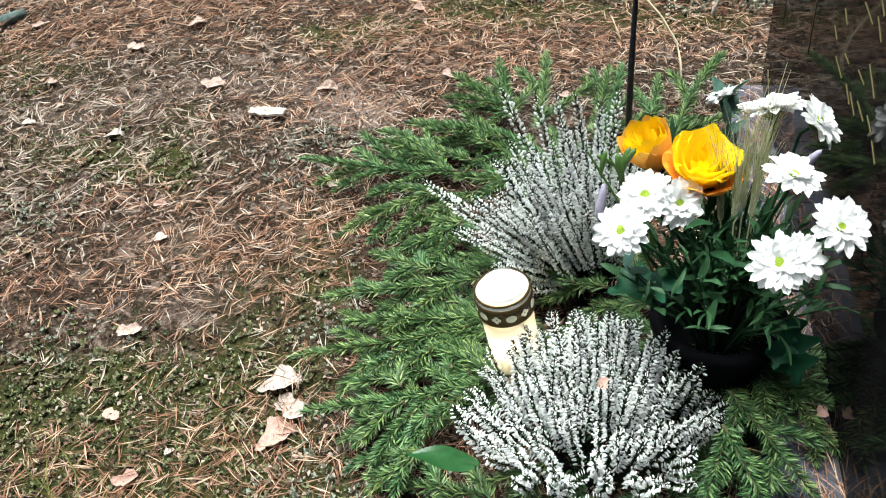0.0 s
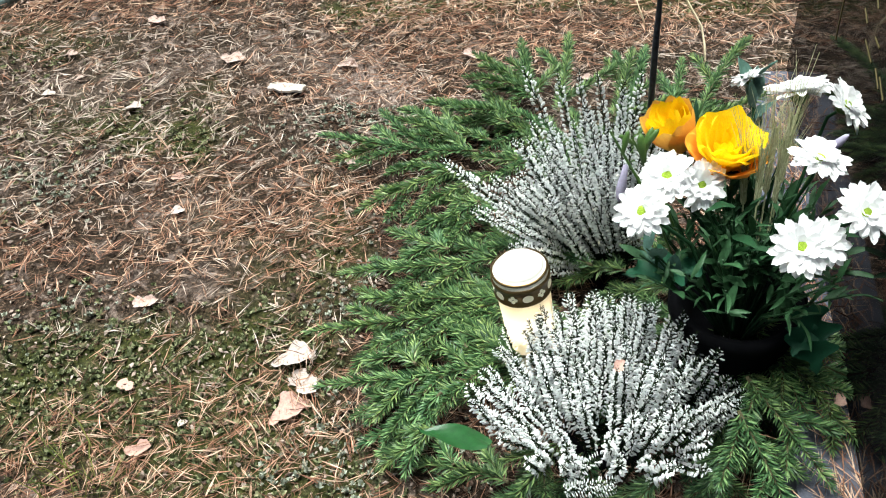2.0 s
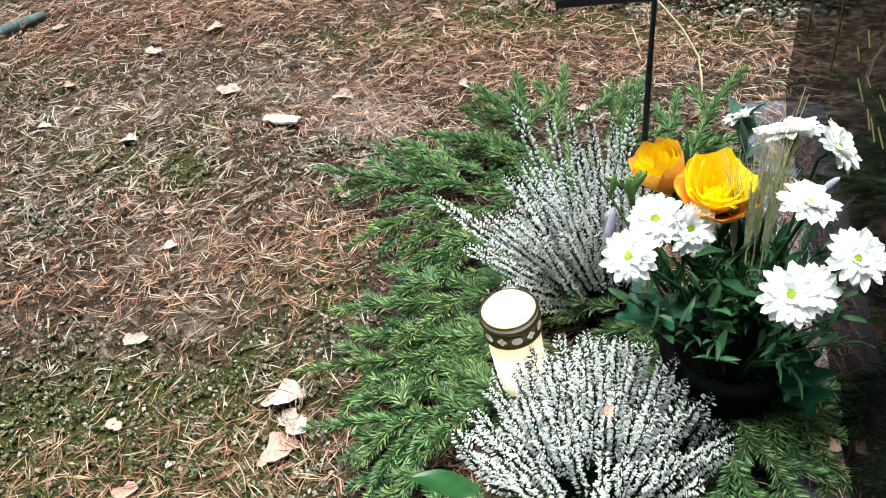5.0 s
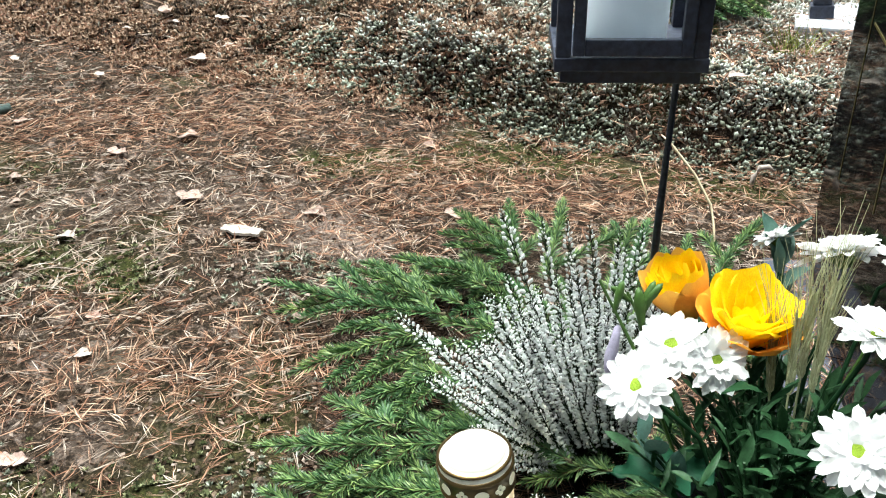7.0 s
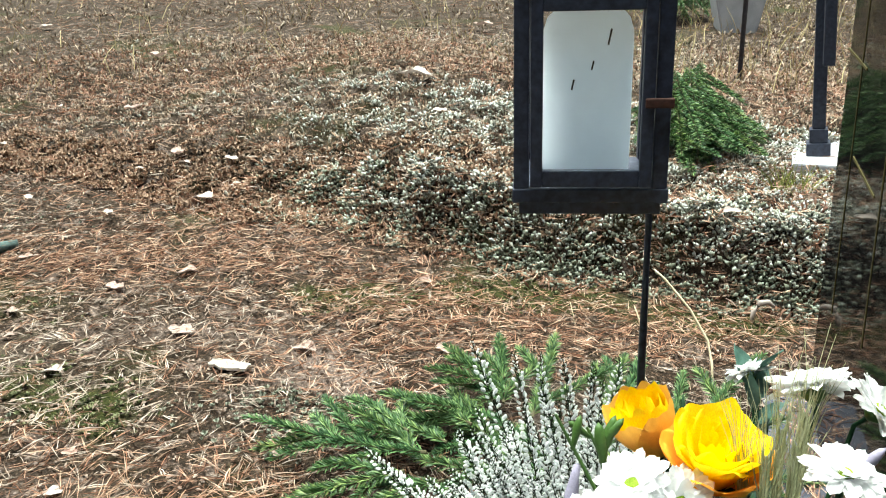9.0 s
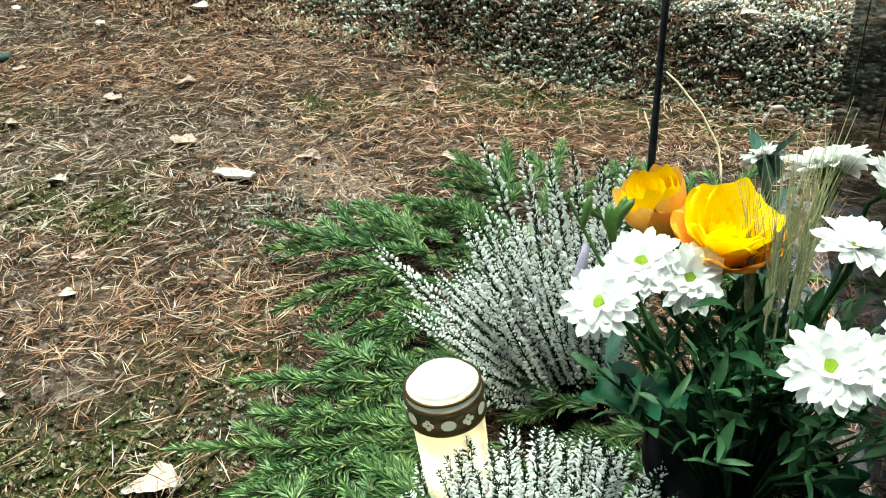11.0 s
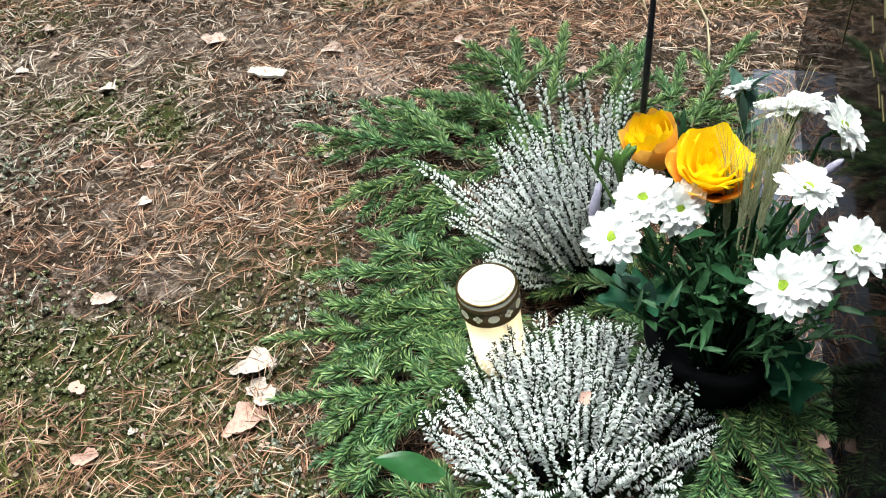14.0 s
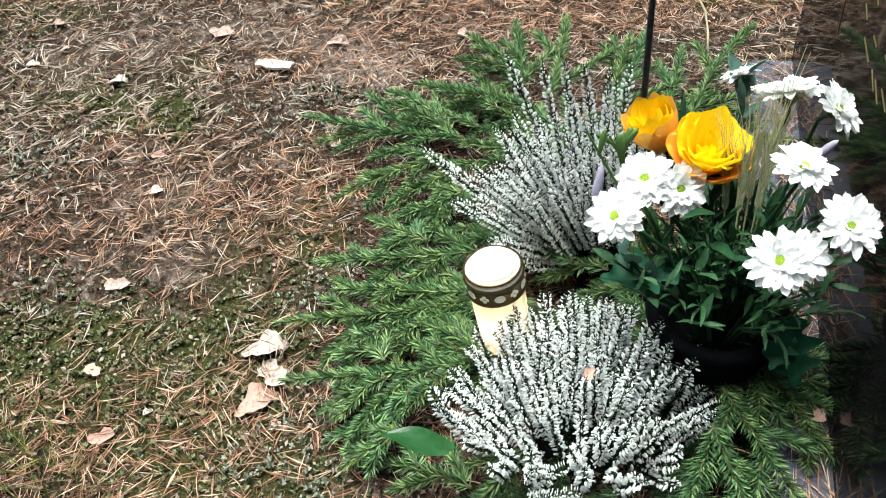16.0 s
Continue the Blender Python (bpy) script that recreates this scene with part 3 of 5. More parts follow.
shoots("far_moss", x, y, OLIVE, "pale mossy ground cover beyond the bank", "moss", 0.022)
x, y = picked(5200, (-2.5, 2.2, 2.3, 6.0), lambda x, y: 0.18 + smoothstep(0.1, 0.6, x))
grass("dry_grass", x, y, 0.09, "straw coloured dry grass between far graves")


# ---- gravestone on its plinth ----
STONE_FAR = Vector((0.428, 1.225, 0.12))
STONE_WAY = Vector((0.172, 0.985, 0)).normalized()
stone_turn = math.atan2(STONE_WAY.x, STONE_WAY.y)


def gravestone():
    # local y runs along the face, x into the stone
    m = Matrix.Translation(STONE_FAR) @ Matrix.Rotation(-stone_turn, 4, "Z")
    stone = thing("gravestone", "polished black granite gravestone with gold inscription", "gravestone")
    stone.matrix_world = m
    bm = bmesh.new()
    bmesh.ops.create_cube(bm, size=1)
    for v in bm.verts:
        top = v.co.z > 0
        v.co = Vector((0.0 if v.co.x < 0 else 0.11, -1.15 if v.co.y < 0 else (-0.02 if top else 0.0), 0.78 if top else 0.0))
    bmesh.ops.bevel(bm, geom=bm.edges[:], offset=0.004, segments=2, affect="EDGES")
    part("slab", bm_mesh("slab", bm, GRANITE), stone)
    # the inscription: rows of gold strokes that stand for the letters
    strokes = [(-0.415, 0.267, -0.454, 0.263), (-0.447, 0.287, -0.469, 0.287), (-0.494, 0.27, -0.523, 0.262), (-0.474, 0.268, -0.499, 0.26),
               (-0.534, 0.322, -0.569, 0.308), (-0.504, 0.3, -0.532, 0.3), (-0.561, 0.286, -0.586, 0.281), (-0.59, 0.278, -0.613, 0.269),
               (-0.523, 0.278, -0.554, 0.275), (-0.479, 0.355, -0.516, 0.351), (-0.526, 0.364, -0.551, 0.352), (-0.526, 0.379, -0.543, 0.372),
               (-0.414, 0.319, -0.433, 0.31), (-0.385, 0.287, -0.406, 0.281)]
    for k, (ya, za, yb, zb) in enumerate(strokes):
        bar = part("inscription_bar", box("inscription_bar", (-0.0008, -0.5, -0.5), (0.0006, 0.5, 0.5), GOLD_INK, 0), stone, "gold inlaid stroke" if k == 0 else "")
        ln, an = math.hypot(yb - ya, zb - za), math.atan2(zb - za, yb - ya)
        bar.matrix_local = Matrix.Translation((0, (ya + yb) / 2, (za + zb) / 2)) @ Matrix.Rotation(an, 4, "X") @ Matrix.Diagonal((1, ln, 0.0016, 1))
    # engraved straws run up the far end of the face
    for ya, za, yb, zb, w in ((-0.005, 0.452, -0.134, 0.444, 0.0028), (-0.118, 0.349, -0.251, 0.34, 0.0028), (-0.105, 0.515, -0.101, 0.16, 0.0018), (-0.28, 0.46, -0.285, 0.2, 0.0018)):
        bar = part("engraved_straw", box("engraved_straw", (-0.0008, -0.5, -0.5), (0.0006, 0.5, 0.5), GOLD_INK, 0), stone)
        ln, an = math.hypot(yb - ya, zb - za), math.atan2(zb - za, yb - ya)
        bar.matrix_local = Matrix.Translation((0, (ya + yb) / 2, (za + zb) / 2)) @ Matrix.Rotation(an, 4, "X") @ Matrix.Diagonal((1, ln, w, 1))
    plinth = thing("plinth", "rough grey granite plinth strewn with pine needles under the gravestone", "plinth")
    plinth.matrix_world = m
    part("plinth_block", box("plinth_block", (-0.056, -1.25, -0.2), (0.17, -0.001, -0.001), PLINTH, 0.004, 0.002), plinth)


gravestone()


def vase_needles():
    n = 900
    t, w = rng.uniform(-0.85, 0.0, n), -np.abs(rng.normal(0.012, 0.02, n))
    keep = w > -0.062
    t, w = t[keep], w[keep]
    x = STONE_FAR.x + STONE_WAY.x * t + STONE_WAY.y * w
    y = STONE_FAR.y + STONE_WAY.y * t - STONE_WAY.x * w
    n = len(x)
    tv, tf = spindle(0.03, 0.02, 0.5)
    a = rng.uniform(0, 6.28, n)
    d = np.stack([0.5 * np.cos(a), np.sin(a), np.abs(rng.normal(0, 0.12, n))], 1)
    ln = rng.uniform(0.02, 0.045, n)
    v, f = strew(tv, tf, bases(d, a), np.stack([ln, ln, ln], 1), np.stack([x, y, np.full(n, 0.1215)], 1))
    tagged(new("plinth_needles", mesh_np("plinth_needles", v, f, [NEEDLE])), "reddish dry pine needles caught on the plinth", "pine needles", kind="stuff")


vase_needles()


# ---- lantern on its rod ----
def iron_lantern():
    x0, x1, y0, y1, z0 = 0.0525, 0.1675, 0.797, 0.909, 0.4935
    top = z0 + 0.168
    lan = thing("lantern", "weathered black iron lantern with glass sides and a latched door", "lantern")
    b = 0.0115
    part("base_tray", box("base_tray", (x0 + 0.004, y0 + 0.004, z0), (x1 - 0.004, y1 - 0.004, z0 + 0.010), IRON, 0.0012, 0.0004), lan)
    part("base_rim", box("base_rim", (x0 - 0.001, y0 - 0.001, z0 + 0.010), (x1 + 0.001, y1 + 0.001, z0 + 0.021), IRON, 0.0012, 0.0004), lan)
    for px, py in ((x0, y0), (x1 - b, y0), (x0, y1 - b), (x1 - b, y1 - b)):
        part("corner_post", box("corner_post", (px, py, z0 + 0.021), (px + b, py + b, top), IRON, 0.0012, 0.0005), lan)
    part("top_rim", box("top_rim", (x0 - 0.002, y0 - 0.002, top), (x1 + 0.002, y1 + 0.002, top + 0.010), IRON, 0.0012), lan)
    # the door stands in front, with a narrow gap beside each post
    door = part("door", box("door", (x0 + b + 0.001, y0 - 0.004, z0 + 0.023), (x0 + b + 0.010, y0 + 0.004, top - 0.004), IRON, 0.001, 0.0004), lan)
    part("door_stile", box("door_stile", (x1 - b - 0.010, y0 - 0.004, z0 + 0.023), (x1 - b - 0.001, y0 + 0.004, top - 0.004), IRON, 0.001, 0.0004), door)
    part("door_rail", box("door_rail", (x0 + b + 0.010, y0 - 0.0035, z0 + 0.023), (x1 - b - 0.010, y0 + 0.0035, z0 + 0.036), IRON, 0.001, 0.0004), door)
    part("door_rail", box("door_rail", (x0 + b + 0.010, y0 - 0.0035, top - 0.016), (x1 - b - 0.010, y0 + 0.0035, top - 0.004), IRON, 0.001), door)
    part("latch", box("latch", (x1 - b - 0.008, y0 - 0.008, z0 + 0.083), (x1 + 0.001, y0 - 0.003, z0 + 0.090), RUSTY, 0.001), lan, "rusty latch")
    for lo, hi in (((x0 + 0.003, y0 + b, z0 + 0.021), (x0 + 0.005, y1 - b, top)), ((x1 - 0.005, y0 + b, z0 + 0.021), (x1 - 0.003, y1 - b, top)), ((x0 + b, y1 - 0.005, z0 + 0.021), (x1 - b, y1 - 0.003, top))):
        pane = part("pane", box("pane", lo, hi, GLASS, 0), lan, "clear glass pane")
        pane.visible_shadow = False
    for k in (0.012, -0.012):
        part("side_bar", box("side_bar", (x1 - 0.009, 0.853 + k - 0.003, z0 + 0.021), (x1 - 0.002, 0.853 + k + 0.003, z0 + 0.03), IRON, 0.001), lan)
    roof = lathe("roof", [(0.0, 0.0), (0.082, 0.0), (0.082, 0.004), (0.034, 0.042), (0.03, 0.058), (0.0, 0.062)], IRON, 4, False)
    r = part("roof", roof, lan)
    r.location, r.rotation_euler = (0.5 * (x0 + x1), 0.5 * (y0 + y1), top + 0.010), (0, 0, radians(45))
    # rod
    rod = thing("lantern_rod", "thin black iron rod stuck into the ground, carrying the lantern", "rod")
    v, f = tube_np([(0.187, 1.04, 0.03), (0.181, 0.999, 0.3), (0.1735, 0.94, 0.505), (0.170, 0.914, 0.56), (0.167, 0.911, 0.67)], [0.0042] * 5, 10)
    part("shaft", mesh_np("shaft", v, f, [IRON], smooth=True), rod)
    # the candle in its jar
    jar = thing("jar_candle", "lit white candle in a frosted glass jar with a short neck", "candle", at=(0.109, 0.853, z0 + 0.0215))
    part("jar", lathe("jar", [(0, 0), (0.032, 0), (0.0345, 0.003), (0.035, 0.02), (0.035, 0.112), (0.032, 0.122), (0.0265, 0.128), (0.0265, 0.138), (0.0, 0.1385)], WAX), jar)
    for ang, z, tall in ((-68, 0.104, 0.012), (-88, 0.086, 0.007), (-112, 0.071, 0.008)):
        a = radians(ang)
        fleck = part("soot_fleck", box("soot_fleck", (-0.0006, -0.0004, 0), (0.0006, 0.0004, tall), SOOT, 0), jar)
        fleck.location, fleck.rotation_euler = (0.0352 * math.cos(a), 0.0352 * math.sin(a), z), (0, radians(12), a + radians(90))
    part("flame", lathe("flame", [(0, 0.107), (0.003, 0.111), (0.0034, 0.115), (0.0016, 0.122), (0, 0.126)], SMALL_FLAME, 12), jar)


iron_lantern()


# ---- grave candle ----
def grave_candle():
    c = thing("grave_candle", "lit cream grave candle with sky-paled gold lid and pierced band", "candle", at=(0.012, 0.676, 0.070))
    c.rotation_euler = (radians(0), radians(-6), 0)
    part("cup", lathe("cup", [(0, 0), (0.024, 0), (0.0255, 0.004), (0.0285, 0.12), (0.0285, 0.132), (0, 0.134)], CREAM), c)
    band = part("band", lathe("band", [(0.0288, 0.129), (0.0312, 0.130), (0.0312, 0.1315), (0.0302, 0.1325), (0.0302, 0.148), (0.0316, 0.149), (0.0316, 0.1515), (0.0295, 0.1525)], LID_BAND), c)
    part("lid", lathe("lid", [(0.0298, 0.149), (0.0298, 0.156), (0.0285, 0.1585), (0.0262, 0.1582), (0.0255, 0.1612), (0.023, 0.1645), (0.012, 0.1668), (0, 0.1672)], LID_GOLD), c, "gold metal lid, paled for the sky it reflects")
    part("lid_ring", lathe("lid_ring", [(0.0285, 0.1572), (0.0304, 0.1576), (0.0304, 0.1592), (0.0282, 0.1596)], LID_BAND), c)
    part("flame", lathe("flame", [(0, 0.07), (0.004, 0.078), (0.0045, 0.085), (0.002, 0.096), (0, 0.1)], FLAME, 12), c)
    # raised motifs on the closed band, their cream standing in for light through cut-outs
    for i in range(12):
        a = 2 * math.pi * (i + 0.35) / 12
        bm = bmesh.new()
        if i % 2:
            bmesh.ops.create_circle(bm, cap_ends=True, segments=20, radius=1)
            for v in bm.verts:
                v.co = Vector((v.co.x * 0.0058, v.co.y * 0.0046, 0))
        else:
            for k in range(4):
                q = bmesh.ops.create_circle(bm, cap_ends=True, segments=14, radius=0.0021)["verts"]
                for v in q:
                    v.co += Vector((0.0029 * math.cos(k * math.pi / 2), 0.0029 * math.sin(k * math.pi / 2), 0.00002 * k))
        m = Matrix.Rotation(a, 4, "Z") @ Matrix.Translation((0.0303, 0, 0.1402)) @ Matrix.Rotation(radians(90), 4, "Y") @ Matrix.Rotation(radians(90), 4, "Z")
        ext = bmesh.ops.extrude_face_region(bm, geom=bm.faces[:])["geom"]
        bmesh.ops.translate(bm, verts=[g for g in ext if isinstance(g, bmesh.types.BMVert)], vec=(0, 0, 0.0005))
        bm.transform(m)
        part("motif", bm_mesh("motif", bm, MOTIF_LIT), band, "cross cut-out, candlelight through it painted cream" if i % 2 == 0 else "oval cut-out, candlelight through it painted cream")


grave_candle()


# ---- spruce boughs laid round the grave ----
def twig_mesh(seed, length):
    """A spruce twig along +x: needles combed forwards to both sides and along the top."""
    g = np.random.default_rng(seed)
    s = np.linspace(0, 1, 9)
    axis = length * np.stack([s, 0.035 * np.sin(2.5 * s + seed) - 0.035 * math.sin(seed), 0.05 * np.sin(3 * s + seed * 2) - 0.05 * math.sin(2 * seed)], 1)
    v0, f0 = tube_np(axis, 0.0017 * (1 - 0.6 * s) + 0.0003, 6)
    n = int(1650 * length)
    t = np.linspace(0.02, 1.0, n) + g.normal(0, 0.004, n)
    at = np.stack([np.interp(t, s, axis[:, k]) for k in range(3)], 1)
    rows = np.arange(n) % 5
    a = np.choose(rows, [1.45, -1.45, 0.75, -0.75, 0.0]) + g.normal(0, 0.16, n)
    lean = np.where(rows < 2, 1.0, 0.8) + g.normal(0, 0.06, n) - 0.6 * smoothstep(1 - 0.012 / length, 1.0, t)
    d = np.stack([np.cos(lean), np.sin(lean) * np.sin(a), np.sin(lean) * np.cos(a)], 1)
    ln = g.uniform(0.0125, 0.0165, n) * (1 - 0.25 * smoothstep(0.8, 1.0, t))
    tv, tf = spindle(0.04, 0.07, 0.5)
    v1, f1 = strew(tv, tf, bases(d, g.uniform(0, 6.28, n)), np.stack([ln, ln, ln], 1), at)
    return mesh_np("twig", np.concatenate([v0, v1]), np.concatenate([f0, f1 + len(v0)]), [BARK, SPRUCE], np.repeat([0, 1], [len(f0), len(f1)]))


TWIG_LENGTHS = (0.04, 0.055, 0.075, 0.10, 0.135, 0.18, 0.24)
TWIGS = [[twig_mesh(7 * i + k, ln) for k in range(3)] for i, ln in enumerate(TWIG_LENGTHS)]
BOUGHS_SIDE = [(-0.08, 1.01, -0.27, 1.06), (-0.09, 1.05, -0.17, 1.12), (-0.09, 0.96, -0.21, 0.91), (-0.06, 0.90, -0.13, 0.87), (-0.10, 0.83, -0.17, 0.87), (-0.05, 0.81, -0.22, 0.81), (-0.04, 0.75, -0.19, 0.76), (-0.04, 0.74, -0.25, 0.71), (-0.13, 0.65, -0.18, 0.71), (-0.03, 0.65, -0.23, 0.64), (-0.13, 0.62, -0.20, 0.61), (-0.08, 0.61, -0.19, 0.58), (-0.10, 0.60, -0.14, 0.57), (-0.03, 0.66, -0.16, 0.71), (-0.02, 0.66, -0.10, 0.73), (-0.11, 0.56, -0.16, 0.54), (-0.04, 0.51, -0.13, 0.56), (-0.02, 0.68, -0.07, 0.74)]
BOUGHS_BACK = [(0.02, 1.19, -0.05, 1.29), (0.02, 1.18, -0.07, 1.21), (0.03, 1.17, 0.03, 1.30), (0.07, 1.15, 0.10, 1.33), (0.00, 1.12, -0.10, 1.17), (-0.08, 1.06, -0.17, 1.12), (0.16, 1.12, 0.22, 1.29), (0.22, 1.10, 0.28, 1.25), (0.27, 1.11, 0.39, 1.29), (0.15, 1.13, 0.19, 1.26)]
BOUGHS_FRONT = [(0.20, 0.52, 0.225, 0.43), (0.25, 0.66, 0.33, 0.55), (0.25, 0.66, 0.20, 0.54), (0.24, 0.63, 0.27, 0.54), (0.25, 0.65, 0.31, 0.61), (0.26, 0.60, 0.318, 0.495), (0.22, 0.56, 0.265, 0.46), (0.07, 0.78, -0.01, 0.85), (0.11, 0.77, 0.04, 0.83), (0.19, 0.53, 0.16, 0.49), (0.02, 0.53, -0.04, 0.47), (0.12, 0.50, 0.06, 0.45), (0.16, 0.70, 0.06, 0.725), (0.17, 0.74, 0.08, 0.755), (0.15, 0.675, 0.07, 0.69)]


def spruce_bough(k, x0, y0, x1, y1, lift, label, sides=None, floor=None):
    r = random.Random(k)
    a = Vector((x0, y0, float(height(x0, y0)) + lift))
    b = Vector((x1, y1, float(height(x1, y1)) + 0.028))
    if floor is not None:
        a.z, b.z = max(a.z, floor[0]), max(b.z, floor[1])
    a = a - (b - a) * 0.15
    way = b - a
    bough = thing("spruce_bough", label, "spruce bough", "spruce boughs round the grave", a)
    n = 0

    def twig(at, d, ln):
        i = min(range(len(TWIG_LENGTHS)), key=lambda j: abs(math.log(TWIG_LENGTHS[j] / ln)))
        t = part("twig", TWIGS[i][r.randrange(3)], bough)
        t.matrix_local = Matrix.Translation(at) @ d.to_track_quat("X", "Z").to_matrix().to_4x4() @ Matrix.Rotation(r.uniform(-0.25, 0.25), 4, "X") @ Matrix.Diagonal((ln / TWIG_LENGTHS[i], 1.0, 1.0, 1))

    full = way.length
    twig(Vector(), way, full)
    count = sides if sides is not None else max(3, int(full / 0.033))
    for i in range(count):
        s = 0.08 + 0.66 * (i + r.uniform(-0.2, 0.2)) / count
        side = 1 if i % 2 else -1
        d = Matrix.Rotation(side * radians(r.uniform(36, 50)), 3, "Z") @ way.normalized()
        d.z += r.uniform(-0.12, 0.12)
        twig(way * max(0.02, s), d, min(0.105, max(0.035, full * 0.62 * (1 - 0.85 * s))) * r.uniform(0.85, 1.15))


for k, row in enumerate(BOUGHS_SIDE):
    spruce_bough(k, *row, 0.06 if k > 7 else 0.05, "green spruce bough laid flat on the moss")
for k, row in enumerate(BOUGHS_BACK):
    spruce_bough(40 + k, row[0], row[1] - 0.03, row[2] * 0.96, row[3] - 0.055, 0.045, "green spruce bough pointing up behind the heather", 2, (0, float(height(row[2], row[3])) + 0.055))
for k, row in enumerate(BOUGHS_FRONT):
    spruce_bough(60 + k, *row, 0.07, "dark green spruce bough lying beside the plinth", 6 if k in (1, 2) else 3, (0.155, 0.135) if k < 7 else None)
inner = random.Random(11)
for k in range(10):
    x, y, a = inner.uniform(-0.05, 0.10), 0.68 + 0.46 * k / 9 + inner.uniform(-0.02, 0.02), radians(inner.uniform(150, 215))
    spruce_bough(120 + k, x, y, x + 0.12 * math.cos(a), y + 0.12 * math.sin(a), 0.045, "green spruce bough spread between heather and candle", 3)
for k in range(20):
    x, y = inner.uniform(-0.03, 0.27), inner.uniform(0.5, 1.12)
    a = inner.uniform(0, 6.28)
    spruce_bough(80 + k, x, y, x + 0.13 * math.cos(a), y + 0.13 * math.sin(a), 0.03, "dark green spruce bough covering the grave under the flowers")


# ---- white heather plants ----
def sprig_mesh(seed, length, bloom, bell_size, spacing, fat):
    """A heather sprig along +z: a thin stem, whorls of small bells over its upper share, dark leaves between that
    deepen the shade of the gaps.
    """
    g = np.random.default_rng(seed)
    s = np.linspace(0, 1, 8)
    axis = length * np.stack([0.04 * np.sin(2.2 * s + seed), 0.04 * np.sin(1.7 * s + 2 * seed), s], 1)
    axis -= axis[0]
    v0, f0 = tube_np(axis, 0.0008 * (1 - 0.6 * s), 4)
    n = int(length * bloom / spacing)
    t = 1 - bloom + bloom * (np.arange(n) + g.uniform(-0.35, 0.35, n)) / n
    at = np.stack([np.interp(t, s, axis[:, k]) for k in range(3)], 1)
    a = np.arange(n) * 2.1 + g.normal(0, 0.35, n)
    d = np.stack([np.cos(a), np.sin(a), g.uniform(0.35, 1.0, n)], 1)
    end = 1 - 0.65 * smoothstep(0.9, 1.0, t)
    at = at + (0.0028 * end)[:, None] * np.stack([np.cos(a), np.sin(a), 0 * a], 1)
    ln = g.uniform(0.85, 1.15, n) * bell_size * end
    tv, tf = bell()
    v1, f1 = strew(tv, tf, bases(d, a), np.stack([ln * fat, ln * fat, ln], 1), at)
    m = int(length / 0.0013)
    t2 = g.uniform(0.1, 1.0, m)
    at2 = np.stack([np.interp(t2, s, axis[:, k]) for k in range(3)], 1)
    a2 = g.uniform(0, 6.28, m)
    d2 = np.stack([np.cos(a2), np.sin(a2), g.uniform(0.5, 1.4, m)], 1)
    l2 = np.full(m, 0.0052)
    lv, lf = spindle(0.0, 0.12, 0.5)
    v2, f2 = strew(lv, lf, bases(d2, a2), np.stack([l2, l2, l2], 1), at2)
    v = np.concatenate([v0, v1, v2])
    f = np.concatenate([f0, f1 + len(v0), f2 + len(v0) + len(v1)])
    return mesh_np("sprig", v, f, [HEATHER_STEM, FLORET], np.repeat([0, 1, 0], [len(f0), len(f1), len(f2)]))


def heather(seed, base, spread, label, upright, sprigs, length):
    """spread: a function that gives, from a random source, the next tip relative to the base."""
    r = random.Random(seed)
    plant = thing("heather_plant", label, "heather", "white heathers on the grave", base)
    part("pot", lathe("pot", [(0, -0.06), (0.035, -0.06), (0.045, 0.008), (0.041, 0.008), (0.038, -0.01), (0, -0.01)], BLACK_PLASTIC, 28), plant)
    for tip in spread(r):
        ob = part("sprig", sprigs[r.randrange(len(sprigs))], plant)
        root = Vector((r.uniform(-0.012, 0.012) + upright * tip.x, r.uniform(-0.012, 0.012) + upright * tip.y, 0.0))
        d = Vector(tip) - root
        ob.matrix_local = Matrix.Translation(root) @ d.to_track_quat("Z", "Y").to_matrix().to_4x4() @ Matrix.Rotation(r.uniform(0, 6.28), 4, "Z") @ Matrix.Diagonal((r.uniform(0.8, 1.2), r.uniform(0.8, 1.2), d.length / length, 1))
    return plant


def far_fan(r):
    for i in range(122):
        th = radians(r.uniform(30, 100))
        ln = r.uniform(0.14, 0.215) + 0.055 * smoothstep(0.8, 1.2, th) * r.random()
        yield Vector((-ln * math.cos(th), r.uniform(-0.055, 0.075), ln * math.sin(th)))
    for tip in ((-0.208, 0.05, 0.167), (-0.19, 0.04, 0.15), (-0.10, 0.06, 0.27), (-0.085, 0.055, 0.25), (-0.04, 0.06, 0.256), (-0.18, -0.02, 0.12)):
        yield Vector(tip)


def near_dome(r):
    for i in range(180):
        az, q = 2.39996 * i + r.uniform(-0.15, 0.15), math.sqrt((i + 0.5) / 180)
        yield Vector((0.140 * q * math.cos(az), 0.120 * q * math.sin(az), (0.152 - 0.08 * q ** 3) * r.uniform(0.86, 1.06)))
    yield Vector((-0.15, -0.05, 0.135))
    yield Vector((-0.135, -0.06, 0.12))


FAR_SPRIGS = [sprig_mesh(k, 0.19, 0.74, 0.0049, 0.00140, 1.4) for k in range(1, 9)]
NEAR_SPRIGS = [sprig_mesh(k + 20, 0.15, 0.62, 0.0060, 0.00155, 0.88) for k in range(1, 9)]
heather(3, (0.125, 0.82, 0.085), far_fan, "white flowering heather fanning out, with sparse dark stems", 0.22, FAR_SPRIGS, 0.19)
heather(4, (0.080, 0.590, 0.065), near_dome, "dense round white flowering heather in front of the candle", 0.6, NEAR_SPRIGS, 0.15)


loose = thing("heather_sprig", "short broken sprig of white heather lying on spruce", "heather sprig", at=(0.045, 0.482, 0.112))
